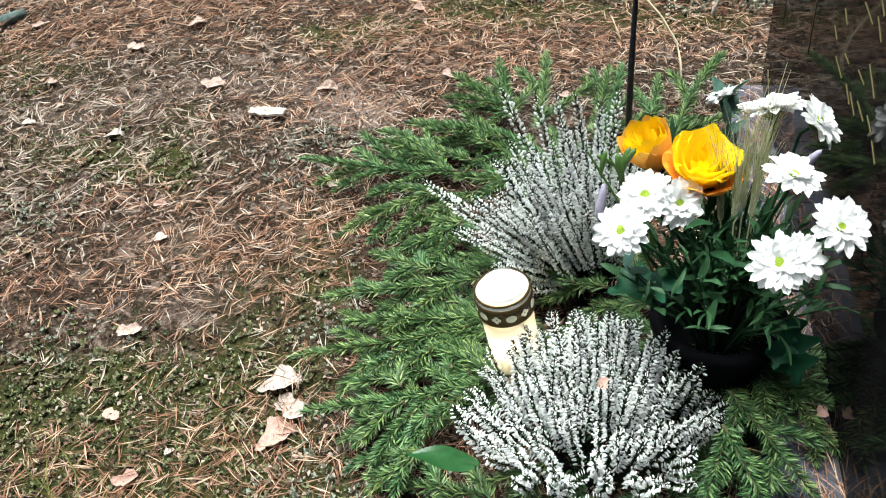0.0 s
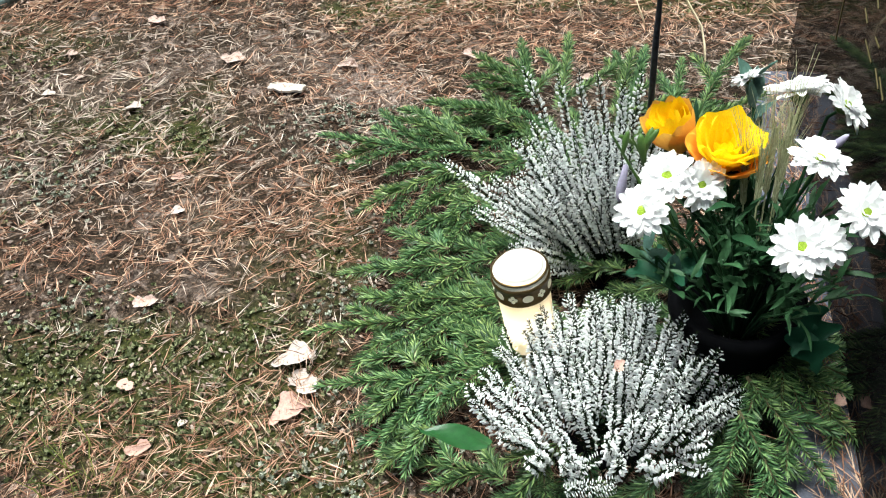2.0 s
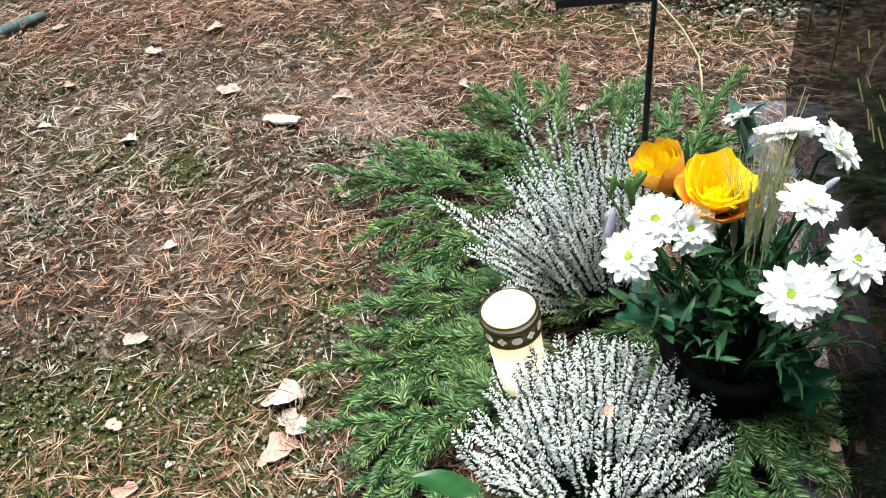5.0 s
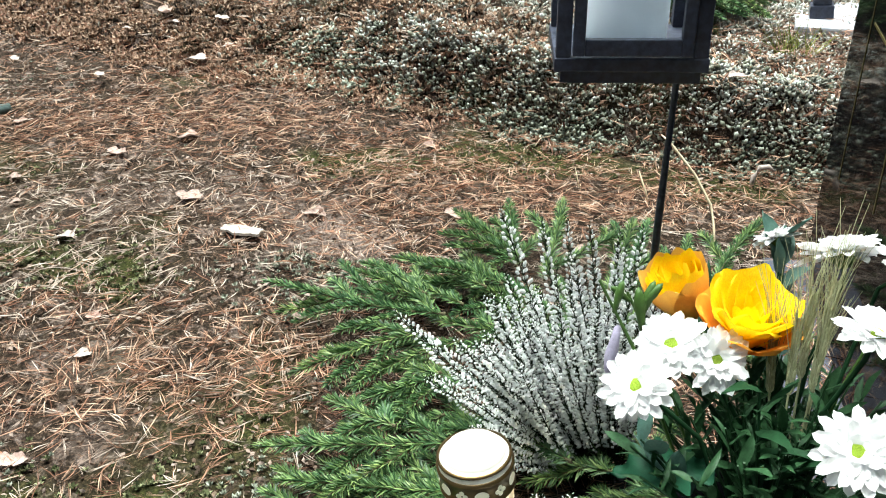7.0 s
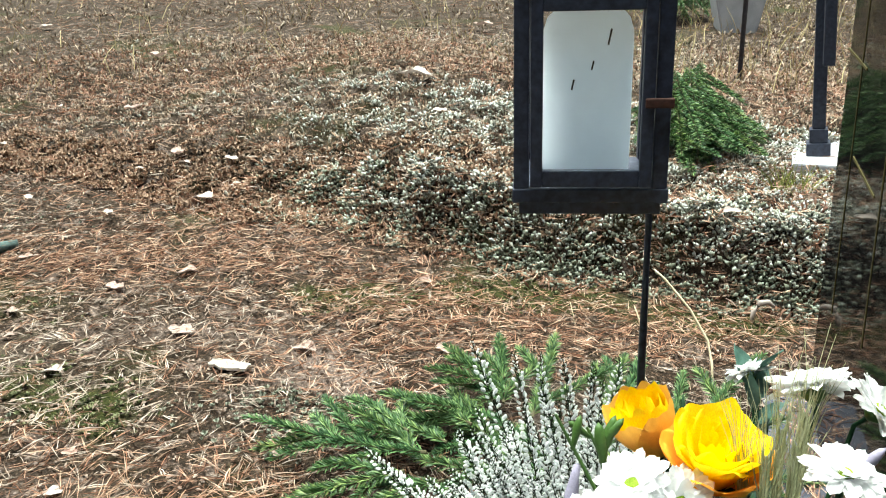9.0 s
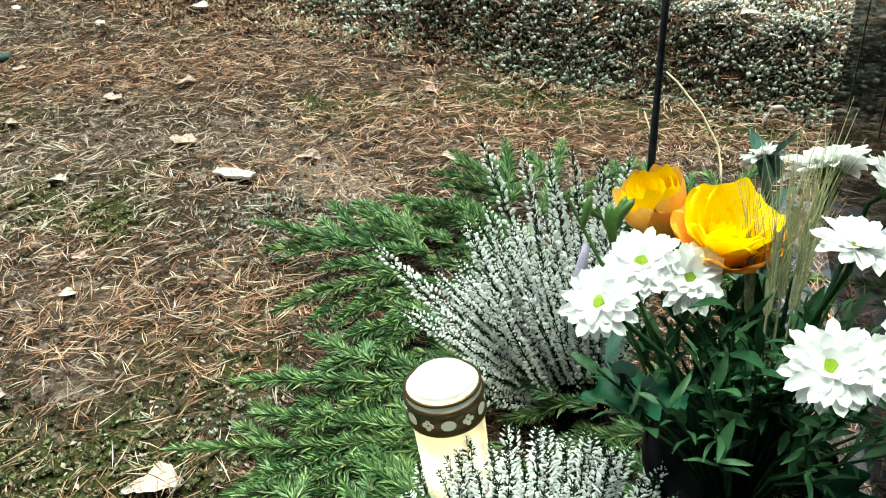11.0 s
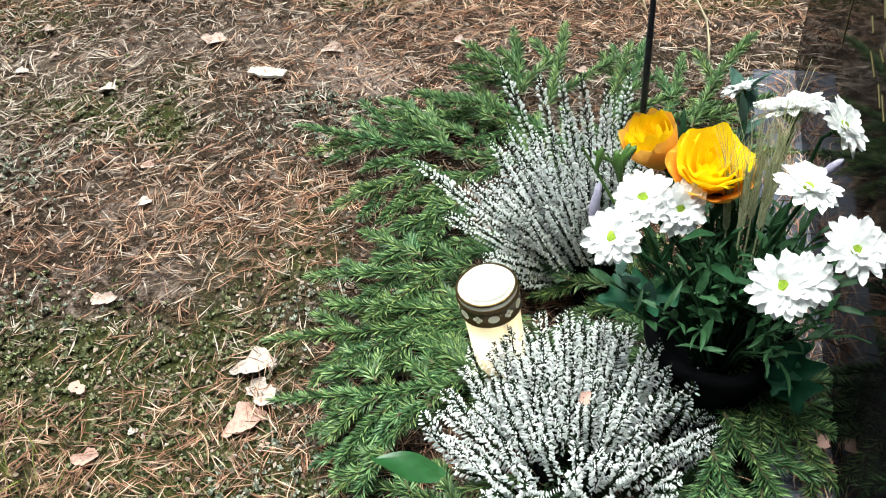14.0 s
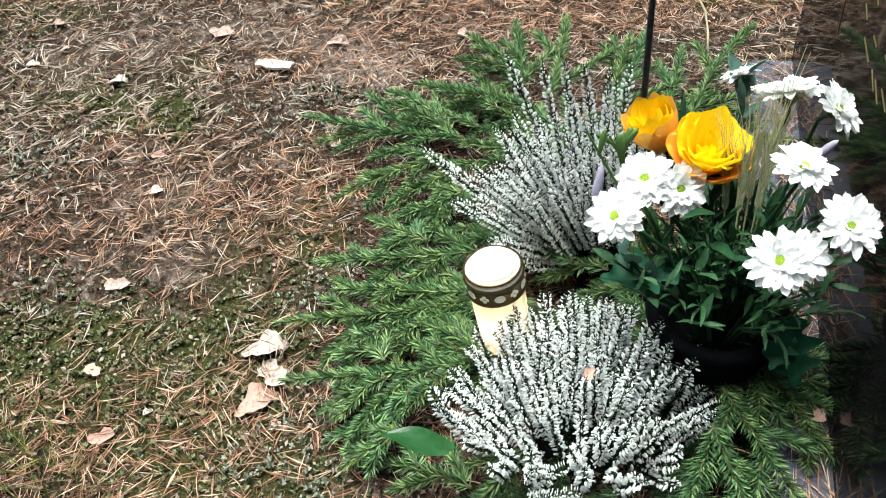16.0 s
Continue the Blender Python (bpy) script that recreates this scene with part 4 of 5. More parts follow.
for k, (dx, dy) in enumerate(((0.04, 0.006), (0.032, 0.014), (0.036, -0.004))):
    sprig = part("sprig", NEAR_SPRIGS[k], loose)
    sprig.matrix_local = Matrix.Translation((-0.05, 0.002 * k, 0.0)) @ Vector((dx, dy, 0.004)).to_track_quat("Z", "Y").to_matrix().to_4x4() @ Matrix.Diagonal((1, 1, 0.55, 1))


# ---- petals and leaves that several things share ----
def blade(name, mat, width, bend, nx=8, ny=4, lobes=0, cup=0.25, tip=0.6, full=0.75):
    """A leaf or petal along +x, one unit long, cupped across and bent down at its end."""
    s, c = np.linspace(0, 1, nx + 1), np.linspace(-1, 1, ny + 1)
    v, f = [], []
    for a in s:
        w = width * (math.sin(math.pi * min(1.0, 0.06 + a * 0.94) ** tip) ** full if a < 1 else 0.02)
        if lobes:
            w *= 1 + 0.42 * math.sin(2 * math.pi * lobes * a - 0.8)
        for b in c:
            v.append((a - 0.12 * abs(b) * (0.5 if lobes else 0.2), w * b, cup * w * b * b + bend * a * a + 0.03 * math.sin(7 * a + 3 * b)))
    n = ny + 1
    for i in range(nx):
        for j in range(ny):
            p = i * n + j
            f.append((p, p + n, p + n + 1, p + 1))
    return mesh_np(name, np.array(v), np.array(f), [mat], smooth=True)


def place(mesh_name, me, parent, at, way, size, roll=0.0, label=""):
    ob = part(mesh_name, me, parent, label)
    ob.matrix_local = Matrix.Translation(at) @ Vector(way).to_track_quat("X", "Z").to_matrix().to_4x4() @ Matrix.Rotation(roll, 4, "X") @ Matrix.Scale(size, 4)
    return ob


PETALS = [blade("petal", PETAL, 0.142, b, 10, 4, cup=0.5, tip=1.3, full=0.3) for b in (-0.12, 0.02, 0.12)]
LANCE = [blade("leaf", LEAF_DARK, w, b, 7, 2, cup=0.3, tip=0.9) for w, b in ((0.11, -0.15), (0.13, 0.1), (0.09, -0.35))]
SLIM = [blade("leaf", LEAF_MID, w, b, 6, 2, cup=0.3, tip=1.1) for w, b in ((0.10, -0.2), (0.13, 0.12), (0.085, -0.4), (0.15, -0.1))]
OVAL = [blade("leaf", LEAF_GREY, 0.24, b, 7, 4, cup=0.2, tip=0.9) for b in (-0.1, 0.1)]
LOBED = [blade("leaf", LEAF_LOBED, 0.3, b, 26, 4, 3.4, 0.15, 0.9) for b in (-0.2, 0.05)]
BROAD = blade("leaf", LEAF_FRESH, 0.27, -0.08, 10, 6, cup=0.12, tip=0.85)

MOUTH = Vector((0.215, 0.640, 0.185))


def flower_stem(thing_ob, head, facing, mat, r0=0.0018):
    """A stem from the vase's mouth to the head, in the thing's own space, whose origin is at the mouth."""
    h, fc = Vector(head) - MOUTH, Vector(facing).normalized()
    mid = h * 0.55 + Vector((0, 0, 0.02))
    pts = [Vector((0.15 * h.x, 0.15 * h.y, -0.05)), Vector((0.25 * h.x, 0.25 * h.y, 0.02)), mid, h - fc * 0.02, h - fc * 0.002]
    v, f = tube_np([tuple(p) for p in pts], [r0] * 5, 6)
    part("stem", mesh_np("stem", v, f, [mat], smooth=True), thing_ob)
    return h, fc


def chrysanthemum(k, head, facing, radius, label):
    r = random.Random(k)
    fl = thing("chrysanthemum", label, "chrysanthemum", "white chrysanthemums in the bouquet", MOUTH)
    h, fc = flower_stem(fl, head, facing, LEAF_DARK)
    m = Matrix.Translation(h) @ fc.to_track_quat("Z", "Y").to_matrix().to_4x4() @ Matrix.Scale(radius * 0.8, 4)
    disc = part("disc", lathe("disc", [(0, -0.12), (0.16, -0.1), (0.2, 0.03), (0.17, 0.12), (0.09, 0.16), (0, 0.15)], EYE_GREEN, 20), fl, "yellow green disc")
    disc.matrix_local = m
    calyx = part("calyx", lathe("calyx", [(0, -0.35), (0.1, -0.33), (0.26, -0.16), (0.24, -0.06), (0, -0.04)], BUD_GREEN, 18), fl, "pale green calyx")
    calyx.matrix_local = m
    for ring, (n, el, ln) in enumerate(((15, 0, 1.0), (14, 13, 0.93), (10, 27, 0.68), (5, 45, 0.42))):
        for i in range(n):
            a = 2 * math.pi * (i + 0.5 * (ring % 2) + r.uniform(-0.18, 0.18)) / n
            e = radians(el + r.uniform(-9, 9))
            p = part("petal", PETALS[r.randrange(3)], fl)
            q = Matrix.Rotation(a, 4, "Z") @ Matrix.Rotation(-e, 4, "Y") @ Matrix.Translation((0.1, 0, 0.0)) @ Matrix.Rotation(r.uniform(-0.25, 0.25), 4, "X")
            z = ln * r.uniform(0.82, 1.02) * 0.92
            p.matrix_local = m @ q @ Matrix.Diagonal((z, 1.05, z, 1))
    return fl


def rose_petal(seed, flare, mat, bottom=0.15):
    """A cupped petal round the z axis, facing +x, with a ruffled rim."""
    g = random.Random(seed)
    ph = g.uniform(0, 6.28)
    v, f, nu, nv = [], [], 16, 10
    ruffle = 0.015 + 0.05 * min(1.0, flare)
    for i in range(nu + 1):
        u = -1 + 2 * i / nu
        for j in range(nv + 1):
            t = j / nv
            hi = 1.0 - 0.12 * u ** 4 + 0.05 * math.sin(4 * u + ph) + 0.025 * math.sin(9 * u + 2 * ph)
            r = bottom + (1 - bottom) * math.sin(min(1.0, t * 1.15) * math.pi / 2) * 0.92
            r += flare * max(0.0, t - 0.5) ** 1.4 + ruffle * math.sin(5 * u + ph) * t ** 3
            z = t * hi - 0.55 * flare * max(0.0, t - 0.72) ** 1.3 + 0.6 * ruffle * math.cos(6 * u + ph) * t ** 3
            a = u * 1.2 * (0.62 + 0.45 * math.sin(math.pi * min(1.0, 0.15 + t * 0.85)) ** 0.6)
            v.append((r * math.cos(a), r * math.sin(a), z))
    for i in range(nu):
        for j in range(nv):
            p = i * (nv + 1) + j
            f.append((p, p + nv + 1, p + nv + 2, p + 1))
    return mesh_np("rose_petal", np.array(v), np.array(f), [mat], smooth=True)


def rose(k, head, facing, radius, tall, flare, label):
    r = random.Random(k)
    fl = thing("rose", label, "rose", "orange yellow roses in the bouquet", MOUTH)
    h, fc = flower_stem(fl, head, facing, LEAF_DARK, 0.0025)
    m = Matrix.Translation(h) @ fc.to_track_quat("Z", "Y").to_matrix().to_4x4()
    shapes = [rose_petal(k + i, w, mt) for i, (w, mt) in enumerate(((0.0, ROSE), (flare * 0.5, ROSE), (flare, ROSE), (flare, ROSE_OUTER if flare > 0.5 else ROSE_BUD)))]
    rings = ((3, 0.22, 0.9, 1), (4, 0.42, 0.95, 1), (4, 0.62, 0.98, 2), (5, 0.84, 0.96, 2), (5, 0.98, 0.68, 3)) if flare > 0.5 else ((3, 0.3, 0.92, 0), (3, 0.5, 1.0, 0), (4, 0.72, 1.0, 1), (4, 0.88, 0.96, 1), (4, 1.0, 0.92, 3))
    for ring, (n, w, z, sh) in enumerate(rings):
        for i in range(n):
            p = part("petal", shapes[sh], fl)
            a = 2 * math.pi * (i + 0.37 * ring) / n + r.uniform(-0.15, 0.15)
            p.matrix_local = m @ Matrix.Rotation(a, 4, "Z") @ Matrix.Diagonal((radius * w, radius * w, tall * z * r.uniform(0.92, 1.04), 1))
    for i in range(5):
        p = part("sepal", LANCE[i % 3], fl, "green sepal" if i == 0 else "")
        p.matrix_local = m @ Matrix.Rotation(i * 1.257, 4, "Z") @ Matrix.Rotation(radians(-35), 4, "Y") @ Matrix.Scale(radius * 0.9, 4)
    return fl


# ---- the bouquet in its black grave vase ----
vase = thing("grave_vase", "black plastic grave vase hidden under the bouquet", "vase", at=(0.215, 0.645, 0.02))
part("vase_body", lathe("vase_body", [(0, 0), (0.042, 0), (0.046, 0.01), (0.062, 0.165), (0.066, 0.17), (0.066, 0.176), (0.056, 0.176), (0.05, 0.14), (0, 0.135)], BLACK_PLASTIC, 40), vase)
part("vase_rim", lathe("vase_rim", [(0.0665, 0.1645), (0.0688, 0.166), (0.0688, 0.1765), (0.0665, 0.178)], BLACK_PLASTIC, 40), vase)

chrysanthemum(1, (0.228, 0.554, 0.344), (-0.15, -0.62, 0.78), 0.036, "white chrysanthemum with yellow green disc, wide open")
chrysanthemum(2, (0.252, 0.572, 0.332), (0.15, -0.5, 0.8), 0.032, "white chrysanthemum tucked behind a larger one")
chrysanthemum(3, (0.285, 0.579, 0.357), (0.1, -0.55, 0.8), 0.036, "white chrysanthemum in front of the black stone")
chrysanthemum(4, (0.255, 0.622, 0.383), (0.1, -0.1, 1.0), 0.036, "white chrysanthemum facing the sky")
chrysanthemum(5, (0.262, 0.715, 0.394), (-0.05, 0.5, 0.86), 0.042, "white chrysanthemum showing its pale green calyx")
chrysanthemum(6, (0.302, 0.702, 0.384), (0.6, -0.25, 0.7), 0.035, "white chrysanthemum turned to the stone")
chrysanthemum(7, (0.135, 0.657, 0.349), (-0.25, -0.55, 0.8), 0.036, "white chrysanthemum under the orange roses")
chrysanthemum(8, (0.165, 0.650, 0.342), (0.2, -0.75, 0.5), 0.034, "white chrysanthemum drooping under the open rose")
chrysanthemum(9, (0.106, 0.612, 0.345), (-0.45, -0.55, 0.7), 0.035, "white chrysanthemum at the bouquet's edge, leaning out")
chrysanthemum(10, (0.236, 0.785, 0.370), (-0.3, 0.5, 0.8), 0.026, "white chrysanthemum half hidden behind blue green leaves")
rose(21, (0.163, 0.722, 0.330), (-0.42, -0.05, 0.9), 0.026, 0.054, 0.12, "half open orange yellow rose")
rose(31, (0.192, 0.690, 0.326), (0.06, -0.22, 1.0), 0.031, 0.058, 0.8, "wide open deep yellow rose with orange outer petals")


def barley(k, foot, tip):
    r = random.Random(k)
    b = thing("barley_ear", "pale green dried barley ear with long awns", "barley", "barley ears in the bouquet", foot)
    d = Vector(tip) - Vector(foot)
    n = d.normalized()
    side = n.cross(Vector((0, 1, 0.2))).normalized()
    v, f = tube_np([(0, 0, 0), tuple(d * 0.5), tuple(d)], [0.001, 0.0009, 0.0007], 5)
    part("straw", mesh_np("straw", v, f, [BARLEY]), b)
    gv, gf = [], []
    av, af = [], []
    cg = ca = 0
    for i in range(13):
        s = 0.58 + 0.42 * i / 13
        for sd in (-1, 1):
            p = d * s + side * sd * 0.0012
            q = p + n * 0.008 + side * sd * 0.0015
            vv, ff = tube_np([tuple(p), tuple((p + q) / 2), tuple(q)], [0.0005, 0.0012, 0.0004], 5)
            gv.append(vv), gf.append(ff + cg)
            cg += len(vv)
            e = q + n * r.uniform(0.035, 0.065) + side * sd * r.uniform(0.001, 0.012) + Vector((r.uniform(-0.008, 0.008), r.uniform(-0.008, 0.008), 0))
            vv, ff = tube_np([tuple(q), tuple((q + e) / 2 - side * sd * 0.002), tuple(e)], [0.0003, 0.00026, 0.00015], 3)
            av.append(vv), af.append(ff + ca)
            ca += len(vv)
    tagged(part("ear_head", mesh_np("ear_head", np.concatenate(gv), np.concatenate(gf), [BARLEY]), b), kind="stuff")
    tagged(part("awn_tuft", mesh_np("awn_tuft", np.concatenate(av), np.concatenate(af), [BARLEY]), b), kind="stuff")


BARLEY = varied("pale_barley", (0.30, 0.31, 0.15), (0.60, 0.60, 0.38), 0.6, 0.15)
for k, (fx, fy, tx, ty, tz) in enumerate(((0.215, 0.63, 0.232, 0.655, 0.375), (0.222, 0.635, 0.245, 0.672, 0.385), (0.226, 0.63, 0.252, 0.66, 0.38), (0.232, 0.64, 0.266, 0.69, 0.385), (0.21, 0.64, 0.222, 0.672, 0.36))):
    barley(k, (fx, fy, 0.24), (tx - 0.014, ty, tz))


def greenery():
    r = random.Random(17)
    g = thing("bouquet_greenery", "dark green leafy stems filling the bouquet", "foliage", at=MOUTH)
    for k in range(96):
        az, el = r.uniform(0, 6.28), radians(r.uniform(38, 86))
        d = Vector((math.cos(az) * math.cos(el), math.sin(az) * math.cos(el) * 0.9, math.sin(el)))
        ln = r.uniform(0.09, 0.13)
        end = d * ln + Vector((0.03 * d.x - 0.008, 0.03 * d.y, 0.014))
        start = Vector((d.x * 0.02, d.y * 0.02, -0.03))
        mid = start.lerp(end, 0.55) - Vector((d.x, d.y, 0)) * 0.018
        v, f = tube_np([tuple(start), tuple(mid), tuple(end)], [0.0016, 0.0013, 0.0008], 5)
        part("stem", mesh_np("stem", v, f, [LEAF_MID]), g)
        for i in range(8):
            s = 0.1 + 0.9 * i / 8
            at = mid.lerp(end, s)
            if at.z < 0.058:
                continue
            out = (d * 0.8 + Vector((r.uniform(-1, 1), r.uniform(-1, 1), r.uniform(-0.5, 0.7)))).normalized()
            place("leaf", SLIM[r.randrange(4)], g, at, out, r.uniform(0.016, 0.031), r.uniform(-0.6, 0.6))
    return g


greenery()


def leaf_sprig(name, label, foot, tip, leaves, shapes, size, seed, category="leaf sprig"):
    r = random.Random(seed)
    g = thing(name, label, category, at=foot)
    d = Vector(tip) - Vector(foot)
    v, f = tube_np([(0, 0, 0), tuple(d * 0.5 + Vector((0, 0, 0.004))), tuple(d)], [0.0018, 0.0015, 0.0009], 6)
    part("stem", mesh_np("stem", v, f, [LEAF_DARK]), g)
    for i in range(leaves):
        s = 0.45 + 0.55 * i / max(1, leaves - 1)
        out = d.normalized() * 0.6 + Vector((r.uniform(-1, 1), r.uniform(-1, 1), r.uniform(-0.2, 0.6)))
        place("leaf", shapes[i % len(shapes)], g, d * s, out, size * r.uniform(0.8, 1.15), r.uniform(-0.5, 0.5))


leaf_sprig("leaf_sprig", "blue green rounded leaves at the back of the bouquet", (0.225, 0.68, 0.2), (0.240, 0.782, 0.368), 13, OVAL, 0.034, 3)
leaf_sprig("leaf_sprig", "dark lance-shaped leaves behind the roses", (0.20, 0.68, 0.2), (0.19, 0.79, 0.310), 9, LANCE, 0.034, 4)
leaf_sprig("leaf_sprig", "dark pointed leaves rising in front of the open rose", (0.20, 0.60, 0.2), (0.19, 0.625, 0.335), 6, LANCE, 0.055, 5)
leaf_sprig("leaf_sprig", "blue green leaves beneath the chrysanthemums", (0.18, 0.62, 0.2), (0.115, 0.625, 0.29), 5, OVAL, 0.032, 6)


def freesia(seed, foot, tip, label, buds):
    g = thing("freesia", label, "freesia", at=foot)
    d = Vector(tip) - Vector(foot)
    v, f = tube_np([(0, 0, 0), tuple(d * 0.55 + Vector((0, 0, 0.012))), tuple(d)], [0.0016, 0.0014, 0.001], 6)
    part("stem", mesh_np("stem", v, f, [BUD_GREEN]), g)
    for i, (dx, dy, dz, ln, violet) in enumerate(buds):
        b = part("bud", lathe("bud", [(0, 0), (0.06, 0.05), (0.085, 0.3), (0.125, 0.62), (0.08, 0.88), (0, 1.0)], BUD_VIOLET if violet else BUD_GREEN, 14), g, "violet tipped bud" if violet else "")
        b.matrix_local = Matrix.Translation(d * (0.8 + 0.05 * i)) @ Vector((dx, dy, dz)).to_track_quat("Z", "Y").to_matrix().to_4x4() @ Matrix.Scale(ln, 4)


freesia(1, (0.17, 0.66, 0.22), (0.106, 0.690, 0.372), "green freesia buds beside the half open rose", ((-0.15, 0.15, 1, 0.036, False), (0.3, 0.2, 0.95, 0.034, False), (0.65, 0.1, 0.8, 0.030, False), (-0.5, -0.2, 0.5, 0.024, False)))
freesia(2, (0.16, 0.65, 0.22), (0.084, 0.678, 0.388), "drooping freesia bud with a violet tip", ((-0.15, -0.2, -0.9, 0.040, True), (0.2, 0.2, 0.9, 0.026, False)))
freesia(3, (0.24, 0.66, 0.22), (0.284, 0.677, 0.362), "green and violet freesia buds among the chrysanthemums", ((-0.2, 0.3, 1, 0.024, False), (0.1, 0.3, 1, 0.022, False), (0.4, -0.1, 0.6, 0.032, True)))


def single_leaf(label, me, at, way, size, roll=0.0, category="leaf"):
    ob = new("green_leaf", me)
    ob.matrix_world = Matrix.Translation(at) @ Vector(way).to_track_quat("X", "Z").to_matrix().to_4x4() @ Matrix.Rotation(roll, 4, "X") @ Matrix.Scale(size, 4)
    return tagged(ob, label, category)


single_leaf("broad smooth fresh green leaf lying on spruce", BROAD, (-0.043, 0.503, 0.160), (-0.9, 0.35, 0.0), 0.072, 0.4)
single_leaf("lobed dark green leaf drooping beside the vase", LOBED[0], (0.262, 0.590, 0.236), (0.14, -0.66, -0.72), 0.066, 0.1)
single_leaf("small lobed dark leaf drooping over the plinth", LOBED[1], (0.262, 0.584, 0.224), (-0.4, -0.6, -0.5), 0.038)
single_leaf("lobed green leaf reaching towards the candle", LOBED[1], (0.165, 0.632, 0.262), (-0.9, -0.18, -0.02), 0.075)


# ---- fallen leaves, bark and sticks ----
def litter_leaf(seed, mat):
    g = random.Random(seed)
    v, f, nx, ny = [], [], 14, 6
    a, b, p = g.uniform(-0.25, 0.3), g.uniform(0.1, 0.7), g.uniform(0, 6)
    for i in range(nx + 1):
        s = i / nx
        w = 0.33 * math.sin(math.pi * min(1, 0.04 + 0.96 * s)) ** 0.6 * (1 + 0.22 * math.sin(9 * s + p) + 0.12 * math.sin(23 * s + 2 * p)) if s < 1 else 0.01
        for j in range(ny + 1):
            t = -1 + 2 * j / ny
            v.append((s - 0.5 + 0.03 * math.sin(5 * t + p), w * t * (1 + 0.06 * math.sin(11 * s + 4 * t)) + 0.08 * math.sin(4 * s + p), b * w * t * t * 0.7 + a * (s - 0.5) ** 2 * 1.2 + 0.03 * math.sin(8 * s + p) + 0.05))
    for i in range(nx):
        for j in range(ny):
            q = i * (ny + 1) + j
            f.append((q, q + ny + 1, q + ny + 2, q + 1))
    return mesh_np("leaf_blade", np.array(v), np.array(f), [mat], smooth=True)


LITTER = {"pale": [litter_leaf(k, LITTER_PALE) for k in range(4)], "white": [litter_leaf(k + 9, LITTER_WHITE) for k in range(4)], "brown": [litter_leaf(k + 20, LITTER_BROWN) for k in range(4)]}
LITTER_WORDS = {"pale": "dry pinkish leaf fallen on the needles", "white": "bleached whitish leaf fallen on the needles", "brown": "pinkish brown curled leaf fallen on the moss"}
FALLEN = [(-0.821, 1.513, 0.026), (-0.521, 1.494, 0.038), (-0.614, 1.418, 0.039), (-0.747, 1.334, 0.028), (-0.458, 1.302, 0.046), (-0.265, 1.278, 0.037), (-0.059, 1.295, 0.035), (-0.599, 1.182, 0.035), (-0.489, 1.018, 0.024), (-0.478, 0.949, 0.029), (-0.48, 0.788, 0.034), (-0.279, 0.70, 0.058), (-0.262, 0.665, 0.050), (-0.275, 0.628, 0.056), (-0.474, 0.665, 0.026), (-0.439, 0.582, 0.033), (-0.239, 1.047, 0.022), (-0.712, 1.267, 0.019), (-0.75, 1.225, 0.027), (-0.117, 1.507, 0.032), (0.121, 1.231, 0.024), (-0.249, 0.602, 0.017), (-0.396, 0.616, 0.014)]
FALLEN_FAR = [(-0.23, 2.275, 0.09), (-0.141, 2.031, 0.038), (-0.188, 1.872, 0.023), (-0.71, 1.949, 0.052), (-0.687, 1.919, 0.033), (-0.574, 1.907, 0.032), (-0.55, 1.848, 0.027), (-1.132, 2.867, 0.078), (-0.969, 2.667, 0.036), (-1.735, 3.296, 0.052), (-1.203, 2.353, 0.04), (-0.945, 2.255, 0.04), (-1.162, 2.014, 0.038), (-0.935, 1.731, 0.028), (-0.596, 1.778, 0.052), (-1.245, 4.31, 0.12), (-0.894, 4.266, 0.1), (-0.126, 3.295, 0.08), (-0.768, 1.878, 0.021), (0.383, 1.541, 0.033), (0.261, 1.953, 0.024), (-0.751, 1.69, 0.024), (-0.809, 2.912, 0.038)]
drop = random.Random(23)
for k, (x, y, size) in enumerate(FALLEN + FALLEN_FAR):
    kind = ("white" if k in (7, 9, 11) else "brown" if k in (8, 13, 15, 14, 21) else drop.choice(("pale", "pale", "white"))) if k < len(FALLEN) else drop.choice(("white", "white", "pale"))
    lift = 0.004 if k < len(FALLEN) else 0.02
    ob = new("fallen_leaf", LITTER[kind][k % 4])
    ob.matrix_world = Matrix.Translation((x, y, float(height(x, y)) + lift)) @ Euler((drop.uniform(-0.05, 0.2), drop.uniform(-0.12, 0.12), drop.uniform(-0.6, 0.6) + (3.14 if k % 2 else 0))).to_matrix().to_4x4() @ Matrix.Scale(size * 0.92, 4)
    tagged(ob, LITTER_WORDS[kind], "leaf", "fallen leaves on the ground")


for x, y, z, size, words in ((0.085, 0.560, 0.200, 0.015, "small brown leaf caught in the white heather"), (0.300, 0.556, 0.142, 0.016, "small tan leaf on the plinth's spruce")):
    ob = new("brown_leaf", LITTER["brown"][1])
    ob.matrix_world = Matrix.Translation((x, y, z)) @ Euler((0.3, -0.2, 0.5)).to_matrix().to_4x4() @ Matrix.Scale(size, 4)
    tagged(ob, words, "leaf")


